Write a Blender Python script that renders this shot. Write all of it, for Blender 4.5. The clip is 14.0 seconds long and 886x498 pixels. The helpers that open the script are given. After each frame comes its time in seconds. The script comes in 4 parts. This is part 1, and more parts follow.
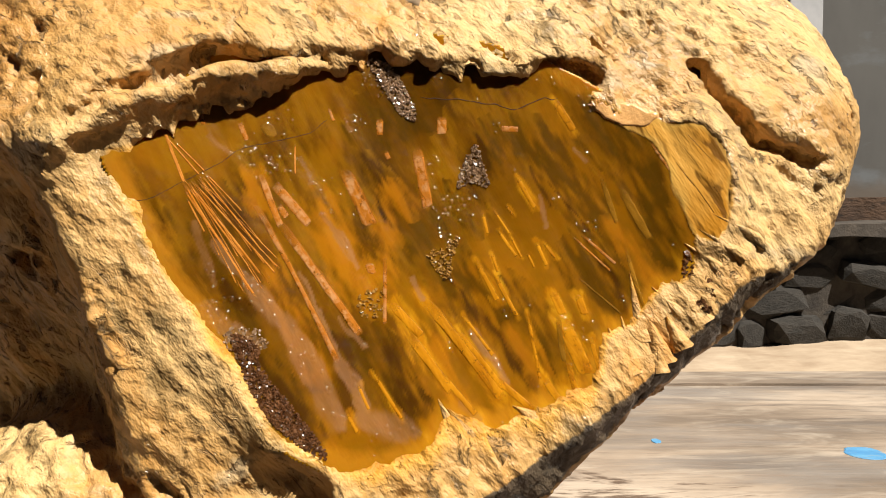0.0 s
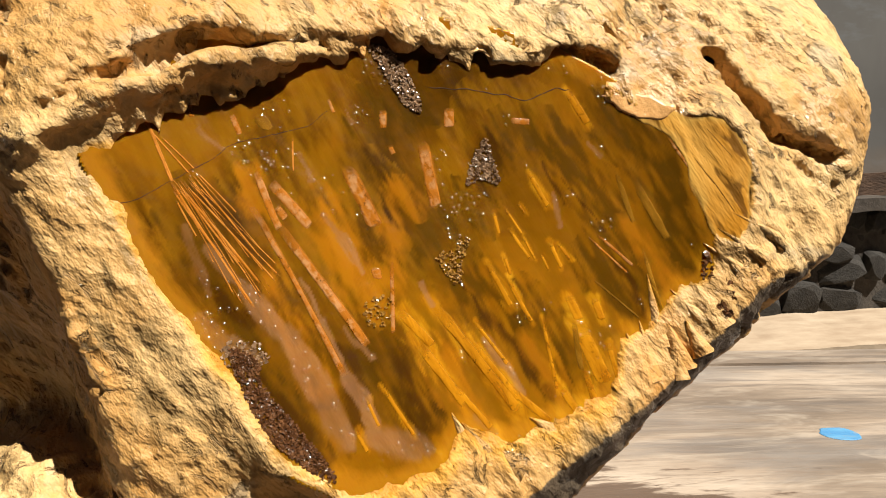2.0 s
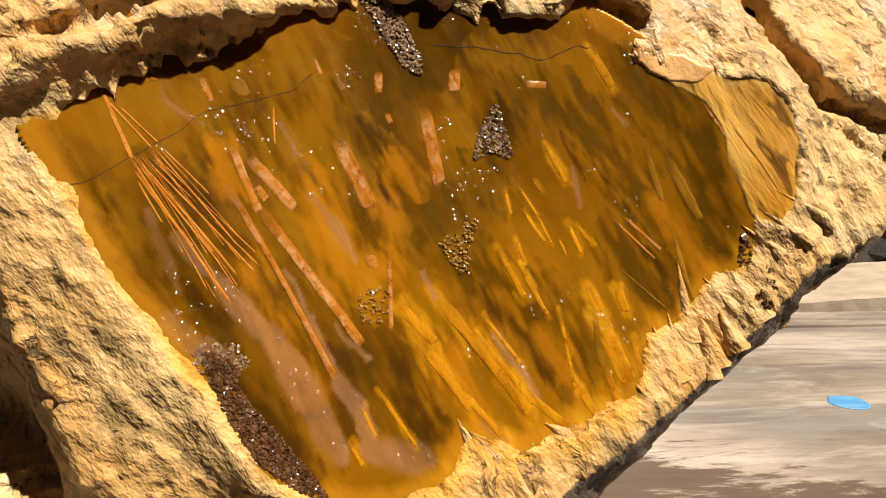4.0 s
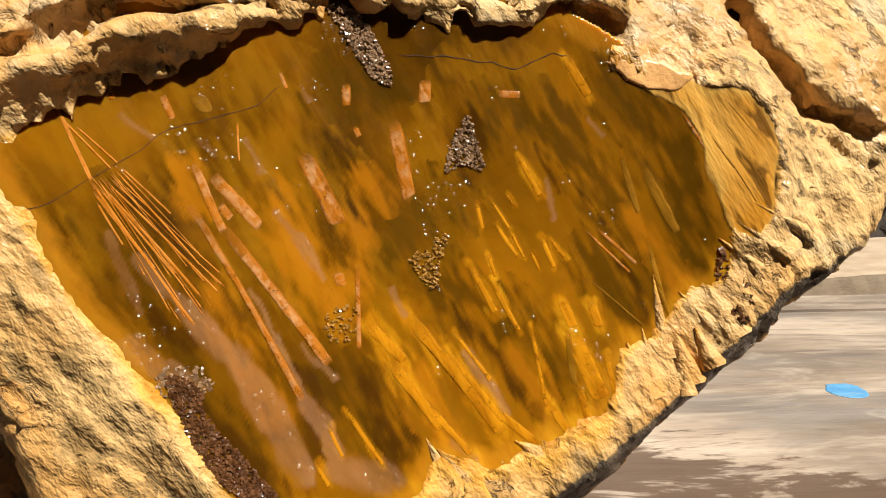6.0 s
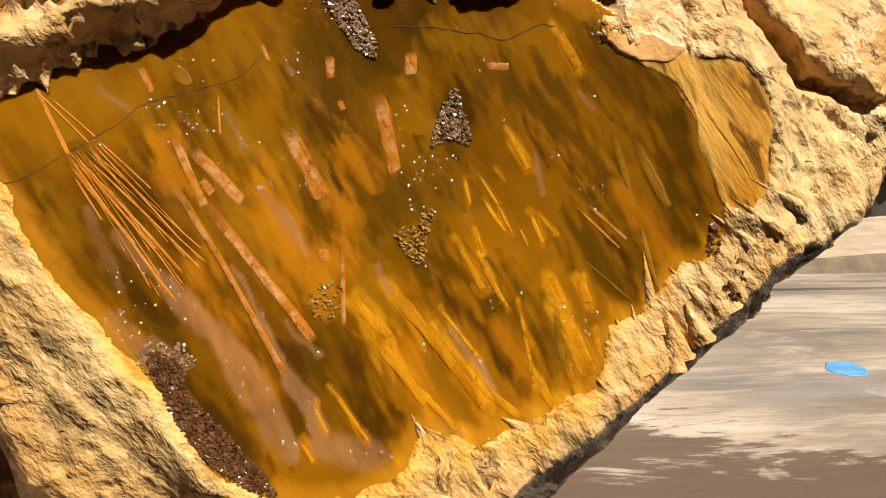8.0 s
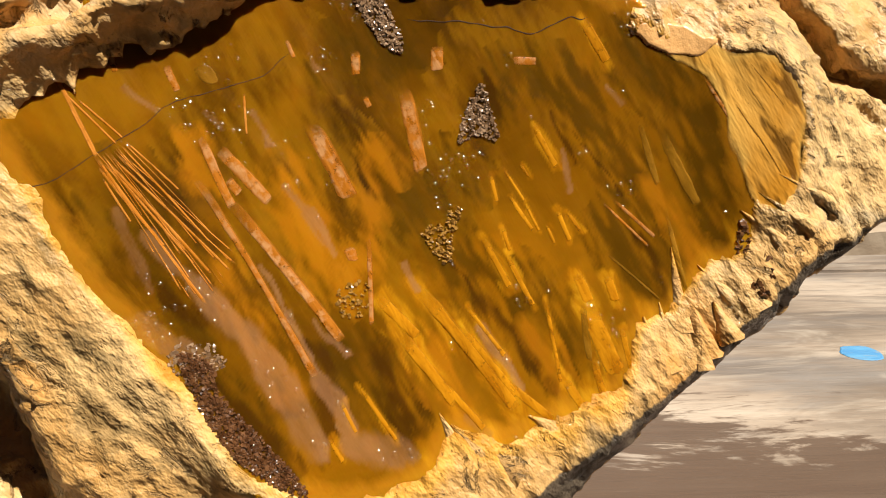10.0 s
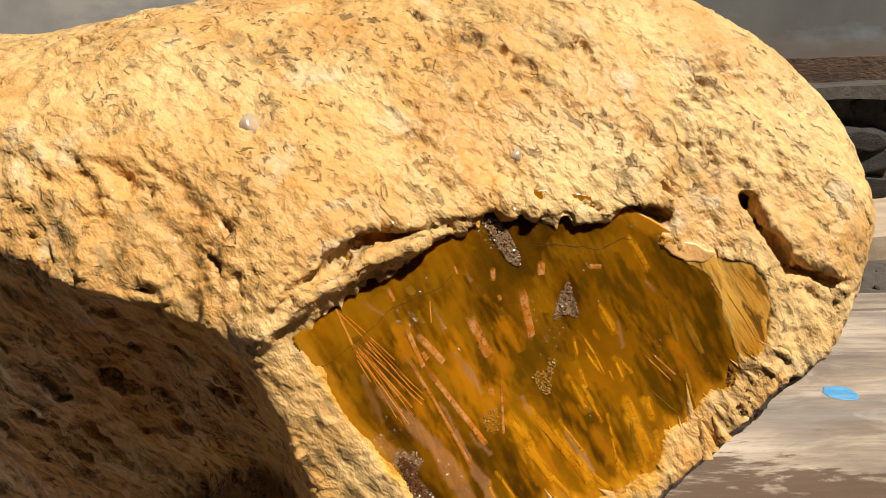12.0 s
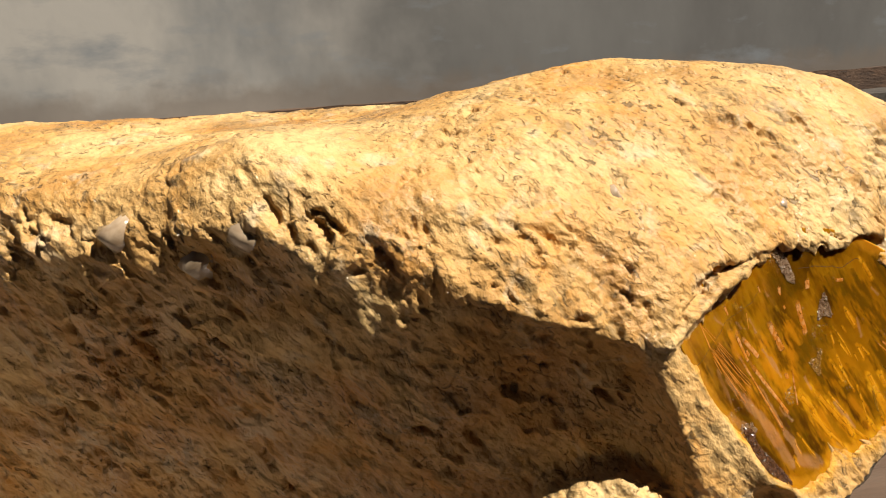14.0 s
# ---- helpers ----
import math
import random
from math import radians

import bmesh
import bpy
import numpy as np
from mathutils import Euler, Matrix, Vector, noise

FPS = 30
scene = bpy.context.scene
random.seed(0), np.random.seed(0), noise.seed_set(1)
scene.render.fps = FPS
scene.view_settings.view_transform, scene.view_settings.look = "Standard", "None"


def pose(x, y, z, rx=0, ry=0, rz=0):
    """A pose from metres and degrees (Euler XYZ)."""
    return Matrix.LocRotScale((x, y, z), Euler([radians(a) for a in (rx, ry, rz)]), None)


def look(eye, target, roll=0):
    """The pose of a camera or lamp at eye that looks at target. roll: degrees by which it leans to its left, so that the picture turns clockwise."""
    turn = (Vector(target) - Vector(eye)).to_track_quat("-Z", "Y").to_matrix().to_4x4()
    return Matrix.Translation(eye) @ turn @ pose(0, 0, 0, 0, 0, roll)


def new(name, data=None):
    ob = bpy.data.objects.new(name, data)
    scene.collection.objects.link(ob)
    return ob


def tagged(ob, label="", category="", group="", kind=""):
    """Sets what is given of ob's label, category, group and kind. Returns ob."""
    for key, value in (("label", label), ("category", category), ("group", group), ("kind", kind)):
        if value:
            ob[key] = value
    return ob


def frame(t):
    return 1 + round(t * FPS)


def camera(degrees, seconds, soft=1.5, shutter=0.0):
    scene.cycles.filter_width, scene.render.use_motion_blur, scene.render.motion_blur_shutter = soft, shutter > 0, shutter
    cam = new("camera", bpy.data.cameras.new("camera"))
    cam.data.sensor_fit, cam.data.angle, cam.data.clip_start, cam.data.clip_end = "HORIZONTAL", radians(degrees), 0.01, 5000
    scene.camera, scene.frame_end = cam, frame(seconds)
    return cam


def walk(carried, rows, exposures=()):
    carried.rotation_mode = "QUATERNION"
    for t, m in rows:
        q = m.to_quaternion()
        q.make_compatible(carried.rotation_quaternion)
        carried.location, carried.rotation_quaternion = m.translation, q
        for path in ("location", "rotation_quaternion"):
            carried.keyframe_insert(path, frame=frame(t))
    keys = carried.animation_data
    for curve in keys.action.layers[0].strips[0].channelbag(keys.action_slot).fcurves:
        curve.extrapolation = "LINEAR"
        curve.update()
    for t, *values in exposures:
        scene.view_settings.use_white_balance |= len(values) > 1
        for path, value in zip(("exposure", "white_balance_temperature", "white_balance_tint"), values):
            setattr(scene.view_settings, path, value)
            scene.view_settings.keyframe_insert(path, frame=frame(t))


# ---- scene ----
# ---------------------------------------------------------------- camera
cam = camera(67.1, 14.0, soft=1.1)
# seconds, eye, yaw (to the left), pitch (up), roll
PATH = [
    (0.0, 0.0, 0.0, 0.1826, 0.0, -4.0, 0.0),
    (0.5, -0.0018, -0.01, 0.1872, -1.07, -5.0, 0.07),
    (1.0, -0.0028, -0.0035, 0.1839, -1.52, -5.16, -0.04),
    (1.5, 0.0001, 0.0042, 0.1907, -2.3, -5.51, -0.1),
    (2.0, -0.0131, 0.0138, 0.1893, -3.17, -6.14, 0.06),
    (2.5, -0.0224, 0.028, 0.1905, -3.58, -7.12, 0.32),
    (3.0, -0.0207, 0.0331, 0.1904, -3.81, -8.22, 0.4),
    (5.5, -0.0065, 0.0411, 0.2034, -2.89, -12.15, -0.26),
    (6.0, -0.0041, 0.0412, 0.2041, -2.73, -12.43, -0.11),
    (6.5, 0.0049, 0.0425, 0.2061, -2.69, -12.94, -0.02),
    (7.0, 0.0034, 0.0434, 0.2035, -2.49, -13.5, -0.11),
    (7.5, 0.0004, 0.0424, 0.202, -2.66, -13.88, -0.19),
    (8.0, 0.0004, 0.0431, 0.2027, -2.32, -14.2, -0.26),
    (10.5, -0.0088, 0.0456, 0.2113, -1.58, -16.38, -0.38),
    (11.0, -0.0295, 0.0064, 0.238, -1.46, -16.47, -0.14),
    (11.5, -0.0394, -0.0252, 0.2718, -1.24, -16.6, -0.33),
    (12.0, -0.0431, -0.0331, 0.2886, -1.1, -16.68, -0.73),
    (12.5, -0.0506, -0.0511, 0.3335, -1.54, -17.37, -1.21),
    (13.0, -0.0845, -0.0738, 0.3705, -1.96, -17.97, -2.13),
    (13.5, -0.1659, -0.0894, 0.3613, -5.3, -17.48, -2.49),
    (14.0, -0.2459, -0.0946, 0.3248, -8.88, -14.85, -2.39),
]
walk(cam, [(t, pose(x, y, z, 0, 0, yaw) @ pose(0, 0, 0, 90 + pitch, 0, 0) @ pose(0, 0, 0, 0, 0, roll)) for t, x, y, z, yaw, pitch, roll in PATH],
     exposures=[(0.0, 0.87), (5.5, 0.9), (10.5, 0.9), (12.0, 0.68), (13.0, 0.74), (14.0, 0.86)])

# ---------------------------------------------------------------- light
SUN_EL, SUN_AZ = 59.0, 127.0          # azimuth from +y, clockwise seen from above
to_sun = Vector((math.sin(radians(SUN_AZ)) * math.cos(radians(SUN_EL)), math.cos(radians(SUN_AZ)) * math.cos(radians(SUN_EL)), math.sin(radians(SUN_EL))))
world = bpy.data.worlds.new("sky")
scene.world = world
world.use_nodes = True
sky = world.node_tree.nodes.new("ShaderNodeTexSky")
sky.sky_type, sky.sun_disc = "NISHITA", False
sky.sun_elevation, sky.sun_rotation = radians(SUN_EL), radians(SUN_AZ)
world.node_tree.nodes["Background"].inputs["Strength"].default_value = 0.006
world.node_tree.links.new(sky.outputs[0], world.node_tree.nodes["Background"].inputs["Color"])
sun = new("sun", bpy.data.lights.new("sun", "SUN"))
sun.data.energy, sun.data.angle, sun.data.color = 5.0, radians(0.5), (1.0, 0.93, 0.82)
sun.matrix_world = look(to_sun * 5, (0, 0, 0))


# ---------------------------------------------------------------- materials
class Mat:
    """A small builder of node materials in object coordinates."""

    def __init__(self, name, rough=0.6, metallic=0.0, coat=0.0, coat_rough=0.1, spec=0.5):
        self.m = bpy.data.materials.new(name)
        self.m.use_nodes = True
        self.t = self.m.node_tree
        self.b = self.t.nodes["Principled BSDF"]
        self.b.inputs["Roughness"].default_value = rough
        self.b.inputs["Metallic"].default_value = metallic
        self.b.inputs["Coat Weight"].default_value = coat
        self.b.inputs["Coat Roughness"].default_value = coat_rough
        self.b.inputs["Specular IOR Level"].default_value = spec
        self.at = self.t.nodes.new("ShaderNodeTexCoord").outputs["Object"]

    def node(self, kind, **values):
        n = self.t.nodes.new(kind)
        for k, v in values.items():
            n.inputs[k.replace("_", " ")].default_value = v
        return n

    def link(self, a, b):
        self.t.links.new(a, b)

    def coords(self, scale=(1, 1, 1), turn=(0, 0, 0)):
        """Object coordinates, turned and then scaled."""
        n = self.node("ShaderNodeMapping")
        n.inputs["Rotation"].default_value = [radians(a) for a in turn]
        self.link(self.at, n.inputs["Vector"])
        k = self.node("ShaderNodeMapping")
        k.inputs["Scale"].default_value = scale
        self.link(n.outputs[0], k.inputs["Vector"])
        return k.outputs[0]

    def noise(self, scale, detail=4, rough=0.55, at=None, distort=0.0):
        n = self.node("ShaderNodeTexNoise", Scale=scale, Detail=detail, Roughness=rough, Distortion=distort)
        self.link(at or self.at, n.inputs["Vector"])
        return n.outputs["Fac"]

    def voronoi(self, scale, at=None, feature="F1", rand=1.0):
        n = self.node("ShaderNodeTexVoronoi", Scale=scale, Randomness=rand)
        n.feature = feature
        self.link(at or self.at, n.inputs["Vector"])
        return n.outputs["Distance"]

    def ramp(self, fac, *stops):
        n = self.node("ShaderNodeValToRGB")
        e = n.color_ramp.elements
        while len(e) < len(stops):
            e.new(0.5)
        for el, (p, c) in zip(e, stops):
            el.position = p
            el.color = (c, c, c, 1) if isinstance(c, (int, float)) else (*c, 1)
        self.link(fac, n.inputs[0])
        return n.outputs[0]

    def mix(self, fac, a, b, blend="MIX"):
        n = self.t.nodes.new("ShaderNodeMix")
        n.data_type, n.blend_type = "RGBA", blend
        for socket, v in ((n.inputs[0], fac), (n.inputs[6], a), (n.inputs[7], b)):
            if isinstance(v, bpy.types.NodeSocket):
                self.link(v, socket)
            elif isinstance(v, (int, float)):
                socket.default_value = v if socket is n.inputs[0] else (v, v, v, 1)
            else:
                socket.default_value = (*v, 1)
        return n.outputs[2]

    def math(self, op, a, b=0.0):
        n = self.t.nodes.new("ShaderNodeMath")
        n.operation = op
        for socket, v in zip(n.inputs, (a, b)):
            if isinstance(v, bpy.types.NodeSocket):
                self.link(v, socket)
            else:
                socket.default_value = v
        return n.outputs[0]

    def colour(self, c):
        if isinstance(c, bpy.types.NodeSocket):
            self.link(c, self.b.inputs["Base Color"])
        else:
            self.b.inputs["Base Color"].default_value = (*c, 1)
        return self

    def rough(self, s):
        self.link(s, self.b.inputs["Roughness"])
        return self

    def bump(self, height, distance, strength=1.0, before=None):
        n = self.node("ShaderNodeBump", Strength=strength, Distance=distance)
        self.link(height, n.inputs["Height"])
        if before:
            self.link(before, n.inputs["Normal"])
        self.link(n.outputs[0], self.b.inputs["Normal"])
        return n.outputs[0]


def rind_material(name="cream_rind"):
    m = Mat(name, rough=0.6, spec=0.3)
    grain = m.coords((1, 0.8, 0.5), (0, 38, 0))
    c = m.ramp(m.noise(13, 6, 0.6, None, 0.4), (0.30, (0.40, 0.192, 0.046)), (0.46, (0.495, 0.278, 0.088)), (0.62, (0.590, 0.392, 0.168)))
    c = m.mix(m.ramp(m.noise(19, 6, 0.7, grain, 0.9), (0.52, 0.0), (0.68, 0.65)), c, (0.52, 0.22, 0.032))
    c = m.mix(m.math("MULTIPLY", m.ramp(m.noise(85, 7, 0.72, grain, 1.2), (0.505, 0.0), (0.585, 0.75)), m.ramp(m.noise(15, 4, 0.6), (0.44, 0.1), (0.58, 1.0))), c, (0.22, 0.145, 0.055))
    c = m.mix(m.ramp(m.noise(34, 5, 0.6, None, 0.5), (0.58, 0.0), (0.68, 0.55)), c, (0.52, 0.42, 0.27))
    # small pits and short cracks, coloured darker than the rind
    pit = m.ramp(m.noise(210, 5, 0.66, grain, 1.1), (0.575, 0.0), (0.64, 1.0))
    pit = m.math("MULTIPLY", pit, m.ramp(m.noise(22, 3), (0.42, 0.1), (0.56, 1.0)))
    crack = m.math("MULTIPLY", m.ramp(m.voronoi(60, m.coords((1, 0.8, 0.35), (0, 38, 0)), "DISTANCE_TO_EDGE"), (0.0, 1.0), (0.03, 0.0)), m.ramp(m.noise(48, 5), (0.65, 0.0), (0.70, 0.6)))
    hole = m.math("MAXIMUM", pit, crack)
    c = m.mix(m.math("MULTIPLY", hole, 0.8), c, (0.13, 0.08, 0.03))
    # iron stain that the agate leaves in the rind round it
    halo = m.t.nodes.new("ShaderNodeAttribute")
    halo.attribute_name = "stain"
    edge = m.math("ADD", halo.outputs["Fac"], m.math("MULTIPLY", m.math("SUBTRACT", m.noise(170, 6, 0.65, m.coords((1, 0.7, 0.25), (0, 28, 0)), 0.4), 0.5), 1.5))
    c = m.mix(m.ramp(edge, (0.30, 0.0), (0.72, 0.85)), c, (0.58, 0.285, 0.035))
    c = m.mix(m.ramp(edge, (0.80, 0.0), (1.15, 0.9)), c, (0.42, 0.17, 0.006))
    # a dark weathered crust on the under side, with its shade put into the colour
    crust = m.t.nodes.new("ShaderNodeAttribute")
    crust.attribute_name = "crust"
    crust_shade = m.math("ADD", crust.outputs["Fac"], m.math("MULTIPLY", m.math("SUBTRACT", m.noise(230, 6, 0.7), 0.5), 1.3))
    c = m.mix(m.ramp(crust_shade, (0.35, 0.0), (0.60, 0.92)), c, (0.055, 0.045, 0.035))
    m.colour(c)
    n = m.bump(m.noise(80, 5, 0.60, grain), 0.0055, 0.85)
    n = m.bump(m.voronoi(190), 0.0022, 0.45, n)
    n = m.bump(m.math("SUBTRACT", 1.0, hole), 0.0014, 0.8, n)
    n = m.bump(m.noise(420, 3, 0.55), 0.0014, 0.4, n)
    wet = m.noise(26, 5, 0.65)
    m.rough(m.ramp(wet, (0.40, 0.45), (0.60, 0.75)))
    m.link(m.ramp(wet, (0.40, 0.9), (0.56, 0.05)), m.b.inputs["Coat Weight"])
    m.b.inputs["Coat Roughness"].default_value = 0.10
    spark = m.node("ShaderNodeBump", Strength=1.0, Distance=0.0016)
    m.link(m.noise(800, 3, 0.6), spark.inputs["Height"])
    m.link(n, spark.inputs["Normal"])
    m.link(spark.outputs[0], m.b.inputs["Coat Normal"])
    return m.m


def amber_material(name, shades, gold, dark, fibre_gain=1.0, dark_scale=40):
    """Chalcedony: cloudy body, gold and dark streaks that run with the fibres, a wet skin."""
    m = Mat(name, rough=0.4, coat=0.5, coat_rough=0.05, spec=0.05)
    fibre = m.coords((1.0, 0.6, 0.20), (0, 28, 0))
    cloud, streak, fine = m.noise(17, 5, 0.55, distort=0.8), m.noise(80, 5, 0.6, fibre, 0.6), m.noise(330, 5, 0.6, fibre)
    c = m.ramp(cloud, (0.34, shades[0]), (0.48, shades[1]), (0.62, shades[2]))
    c = m.mix(m.ramp(m.noise(24, 3, 0.5, fibre, 0.4), (0.48, 0.0), (0.85, 0.8 * fibre_gain)), c, gold)
    c = m.mix(m.ramp(streak, (0.58, 0.0), (0.72, 0.35 * fibre_gain)), c, gold)
    c = m.mix(m.ramp(m.noise(dark_scale, 3, 0.5, fibre, 0.3), (0.26 if dark_scale < 100 else 0.40, 0.75), (0.50 if dark_scale < 100 else 0.46, 0.0)), c, dark)
    c = m.mix(m.ramp(fine, (0.64, 0.0), (0.76, 0.2)), c, (0.36, 0.18, 0.04))
    m.colour(c)
    # paler towards its ragged rim
    edge = m.t.nodes.new("ShaderNodeAttribute")
    edge.attribute_name = "rim"
    near = m.math("ADD", m.math("MULTIPLY", edge.outputs["Fac"], 330.0), m.math("MULTIPLY", m.math("SUBTRACT", m.noise(150, 5, 0.65, fibre, 0.5), 0.5), 3.0))
    m.colour(m.mix(m.ramp(near, (0.1, 0.9), (0.9, 0.0)), c, (0.58, 0.33, 0.07)))
    m.link(m.ramp(m.math("ADD", m.math("MULTIPLY", edge.outputs["Fac"], 620.0), m.math("MULTIPLY", m.math("SUBTRACT", m.noise(260, 5, 0.65, fibre, 0.4), 0.5), 1.6)), (0.15, 0.0), (0.75, 1.0)), m.b.inputs["Alpha"])
    n = m.bump(m.noise(120, 4, 0.6, fibre), 0.0020, 0.7)
    m.bump(fine, 0.0005, 0.5, n)
    # beads of water
    beads = m.ramp(m.voronoi(420), (0.0, 1.0), (0.28, 0.0))
    beads = m.math("MULTIPLY", beads, m.ramp(m.noise(45, 3), (0.50, 0.0), (0.62, 1.0)))
    drop = m.node("ShaderNodeBump", Strength=1.0, Distance=0.0012)
    m.link(beads, drop.inputs["Height"])
    m.link(drop.outputs[0], m.b.inputs["Coat Normal"])
    return m


def core_material():
    """Cloudy olive-gold chalcedony; the mineral bands are carried by attributes of the mesh."""
    m = Mat("amber_agate", rough=0.5, coat=0.8, coat_rough=0.17, spec=0.0)
    fibre = m.coords((1.0, 0.6, 0.20), (0, 28, 0))

    def band(name):
        n = m.t.nodes.new("ShaderNodeAttribute")
        n.attribute_name = name
        return n.outputs["Fac"]

    cloud = m.noise(19, 6, 0.55, distort=0.9)
    c = m.ramp(cloud, (0.34, (0.052, 0.0190, 0.0006)), (0.46, (0.112, 0.0435, 0.0008)), (0.55, (0.165, 0.064, 0.0010)), (0.66, (0.265, 0.098, 0.0015)))
    c = m.mix(m.ramp(m.noise(30, 4, 0.5, fibre, 0.5), (0.50, 0.0), (0.78, 0.45)), c, (0.060, 0.021, 0.0010))
    c = m.mix(m.ramp(m.noise(9, 3, 0.5), (0.46, 0.0), (0.66, 0.5)), c, (0.29, 0.117, 0.003))
    fine = m.noise(300, 5, 0.62, fibre, 0.3)
    c = m.mix(m.ramp(fine, (0.58, 0.0), (0.74, 0.2)), c, (0.32, 0.14, 0.010))
    c = m.mix(m.ramp(m.noise(110, 4, 0.6, fibre, 0.5), (0.60, 0.0), (0.72, 0.15)), c, (0.30, 0.12, 0.004))
    c = m.mix(m.math("MULTIPLY", band("clear"), 0.6), c, (0.25, 0.110, 0.003))
    c = m.mix(m.math("MULTIPLY", band("dusk"), 0.8), c, (0.060, 0.026, 0.0010))
    c = m.mix(m.math("MULTIPLY", band("umber"), 0.75), c, (0.045, 0.014, 0.0010))
    c = m.mix(m.math("MULTIPLY", band("glow"), 0.6), c, (0.40, 0.145, 0.004))
    gold = m.ramp(m.noise(210, 5, 0.62, fibre, 0.6), (0.36, (0.22, 0.072, 0.0015)), (0.50, (0.50, 0.20, 0.004)), (0.64, (0.80, 0.38, 0.012)))
    c = m.mix(m.math("MULTIPLY", band("gold"), 0.9), c, gold)
    lilac = m.ramp(m.noise(120, 5, 0.6, fibre), (0.34, (0.17, 0.075, 0.022)), (0.66, (0.33, 0.165, 0.070)))
    c = m.mix(m.math("MULTIPLY", band("lilac"), 0.55), c, lilac)
    # towards the rim the stone turns to rusty gold and then to cream, raggedly
    rim = m.math("ADD", m.math("MULTIPLY", band("rim"), 240.0), m.math("MULTIPLY", m.math("SUBTRACT", m.noise(150, 6, 0.65, m.coords((1, 0.6, 0.4), (0, 28, 0)), 0.5), 0.5), 2.2))
    c = m.mix(m.ramp(rim, (0.15, 0.6), (0.95, 0.0)), c, (0.42, 0.17, 0.008))
    m.colour(c)
    n = m.bump(m.noise(110, 4, 0.55, fibre), 0.0008, 0.3)
    n = m.bump(fine, 0.0004, 0.3, n)
    # beads of water and small chips in a wet skin
    beads = m.ramp(m.voronoi(430), (0.0, 1.0), (0.42, 0.0))
    beads.node.color_ramp.interpolation = "EASE"
    beads = m.math("MULTIPLY", beads, m.ramp(m.math("ADD", m.noise(70, 4), m.math("MULTIPLY", band("lilac"), 0.14)), (0.60, 0.0), (0.66, 1.0)))
    film = m.node("ShaderNodeBump", Strength=1.0, Distance=0.0009)
    m.link(m.noise(48, 4, 0.6), film.inputs["Height"])
    drop = m.node("ShaderNodeBump", Strength=1.0, Distance=0.0007)
    m.link(beads, drop.inputs["Height"])
    m.link(film.outputs[0], drop.inputs["Normal"])
    m.link(drop.outputs[0], m.b.inputs["Coat Normal"])
    m.b.inputs["Subsurface Weight"].default_value = 0.6
    m.b.inputs["Subsurface Radius"].default_value = (1.0, 0.6, 0.2)
    m.b.inputs["Subsurface Scale"].default_value = 0.006
    return m.m


def sliver_material(name, c1, c2, crust=None, rough=0.3, fade=4.0):
    """A fibre in the stone: local x runs across it (-1..1), local z along it (0..1)."""
    m = Mat(name, rough=rough, coat=0.4, coat_rough=0.05, spec=0.05)
    local = m.at
    m.at = m.t.nodes.new("ShaderNodeNewGeometry").outputs["Position"]
    fibre = m.coords((1, 0.6, 0.14), (0, 28, 0))
    sep = m.node("ShaderNodeSeparateXYZ")
    m.link(local, sep.inputs[0])
    across = m.math("SUBTRACT", 1.0, m.math("ABSOLUTE", sep.outputs[0]))
    c = m.ramp(m.noise(420, 4, 0.62, fibre, 0.4), (0.38, c1), (0.60, c2))
    if crust:
        c = m.mix(m.math("MULTIPLY", m.ramp(m.noise(330, 5, 0.65), (0.46, 0.0), (0.58, 0.85)), m.ramp(across, (0.3, 0.0), (0.6, 1.0))), c, crust)
    c = m.mix(m.ramp(m.noise(520, 4, 0.6), (0.56, 0.0), (0.70, 0.6)), c, [0.45 * v for v in c1])
    info = m.t.nodes.new("ShaderNodeObjectInfo")
    c = m.mix(m.ramp(info.outputs["Random"], (0.0, 0.0), (1.0, 0.4)), c, c1)
    c = m.mix(m.ramp(across, (0.06, 0.5), (0.22, 0.0)), c, [0.5 * v for v in c1])
    m.colour(c)
    m.bump(m.noise(700, 4, 0.6, fibre), 0.0006, 0.7)
    ragged = m.math("MULTIPLY", m.math("SUBTRACT", m.noise(330, 4, 0.6, fibre), 0.5), 0.9)
    ends = m.math("MINIMUM", m.math("MULTIPLY", sep.outputs[2], fade), m.math("MULTIPLY", m.math("SUBTRACT", 1.0, sep.outputs[2]), 14.0))
    cover = m.math("ADD", m.math("MINIMUM", m.math("MULTIPLY", across, 3.0), ends), ragged)
    m.link(m.ramp(cover, (0.10, 0.0), (1.0, 0.68)), m.b.inputs["Alpha"])
    return m.m


def druse_material(name, c1, c2, scale=700):
    m = Mat(name, rough=0.2, coat=0.5, coat_rough=0.03)
    geo = m.t.nodes.new("ShaderNodeNewGeometry")
    c = m.ramp(m.noise(scale * 0.6, 4, 0.6), (0.35, c1), (0.65, c2))
    m.colour(m.mix(m.ramp(geo.outputs["Random Per Island"], (0.0, 0.0), (1.0, 0.6)), c, c1))
    m.bump(m.voronoi(scale), 0.0003, 0.6)
    return m.m


def plain(name, c1, c2, scale, rough=0.7, bump=0.002, stretch=(1, 1, 1), spots=None):
    m = Mat(name, rough=rough)
    at = m.coords(stretch)
    c = m.ramp(m.noise(scale, 6, 0.62, at), (0.3, c1), (0.7, c2))
    if spots:
        c = m.mix(m.ramp(m.noise(scale * 2.7, 5, 0.6, at), (0.55, 0.0), (0.7, 0.8)), c, spots)
    m.colour(c)
    m.bump(m.noise(scale * 5, 4, 0.6, at), bump, 0.6)
    return m.m


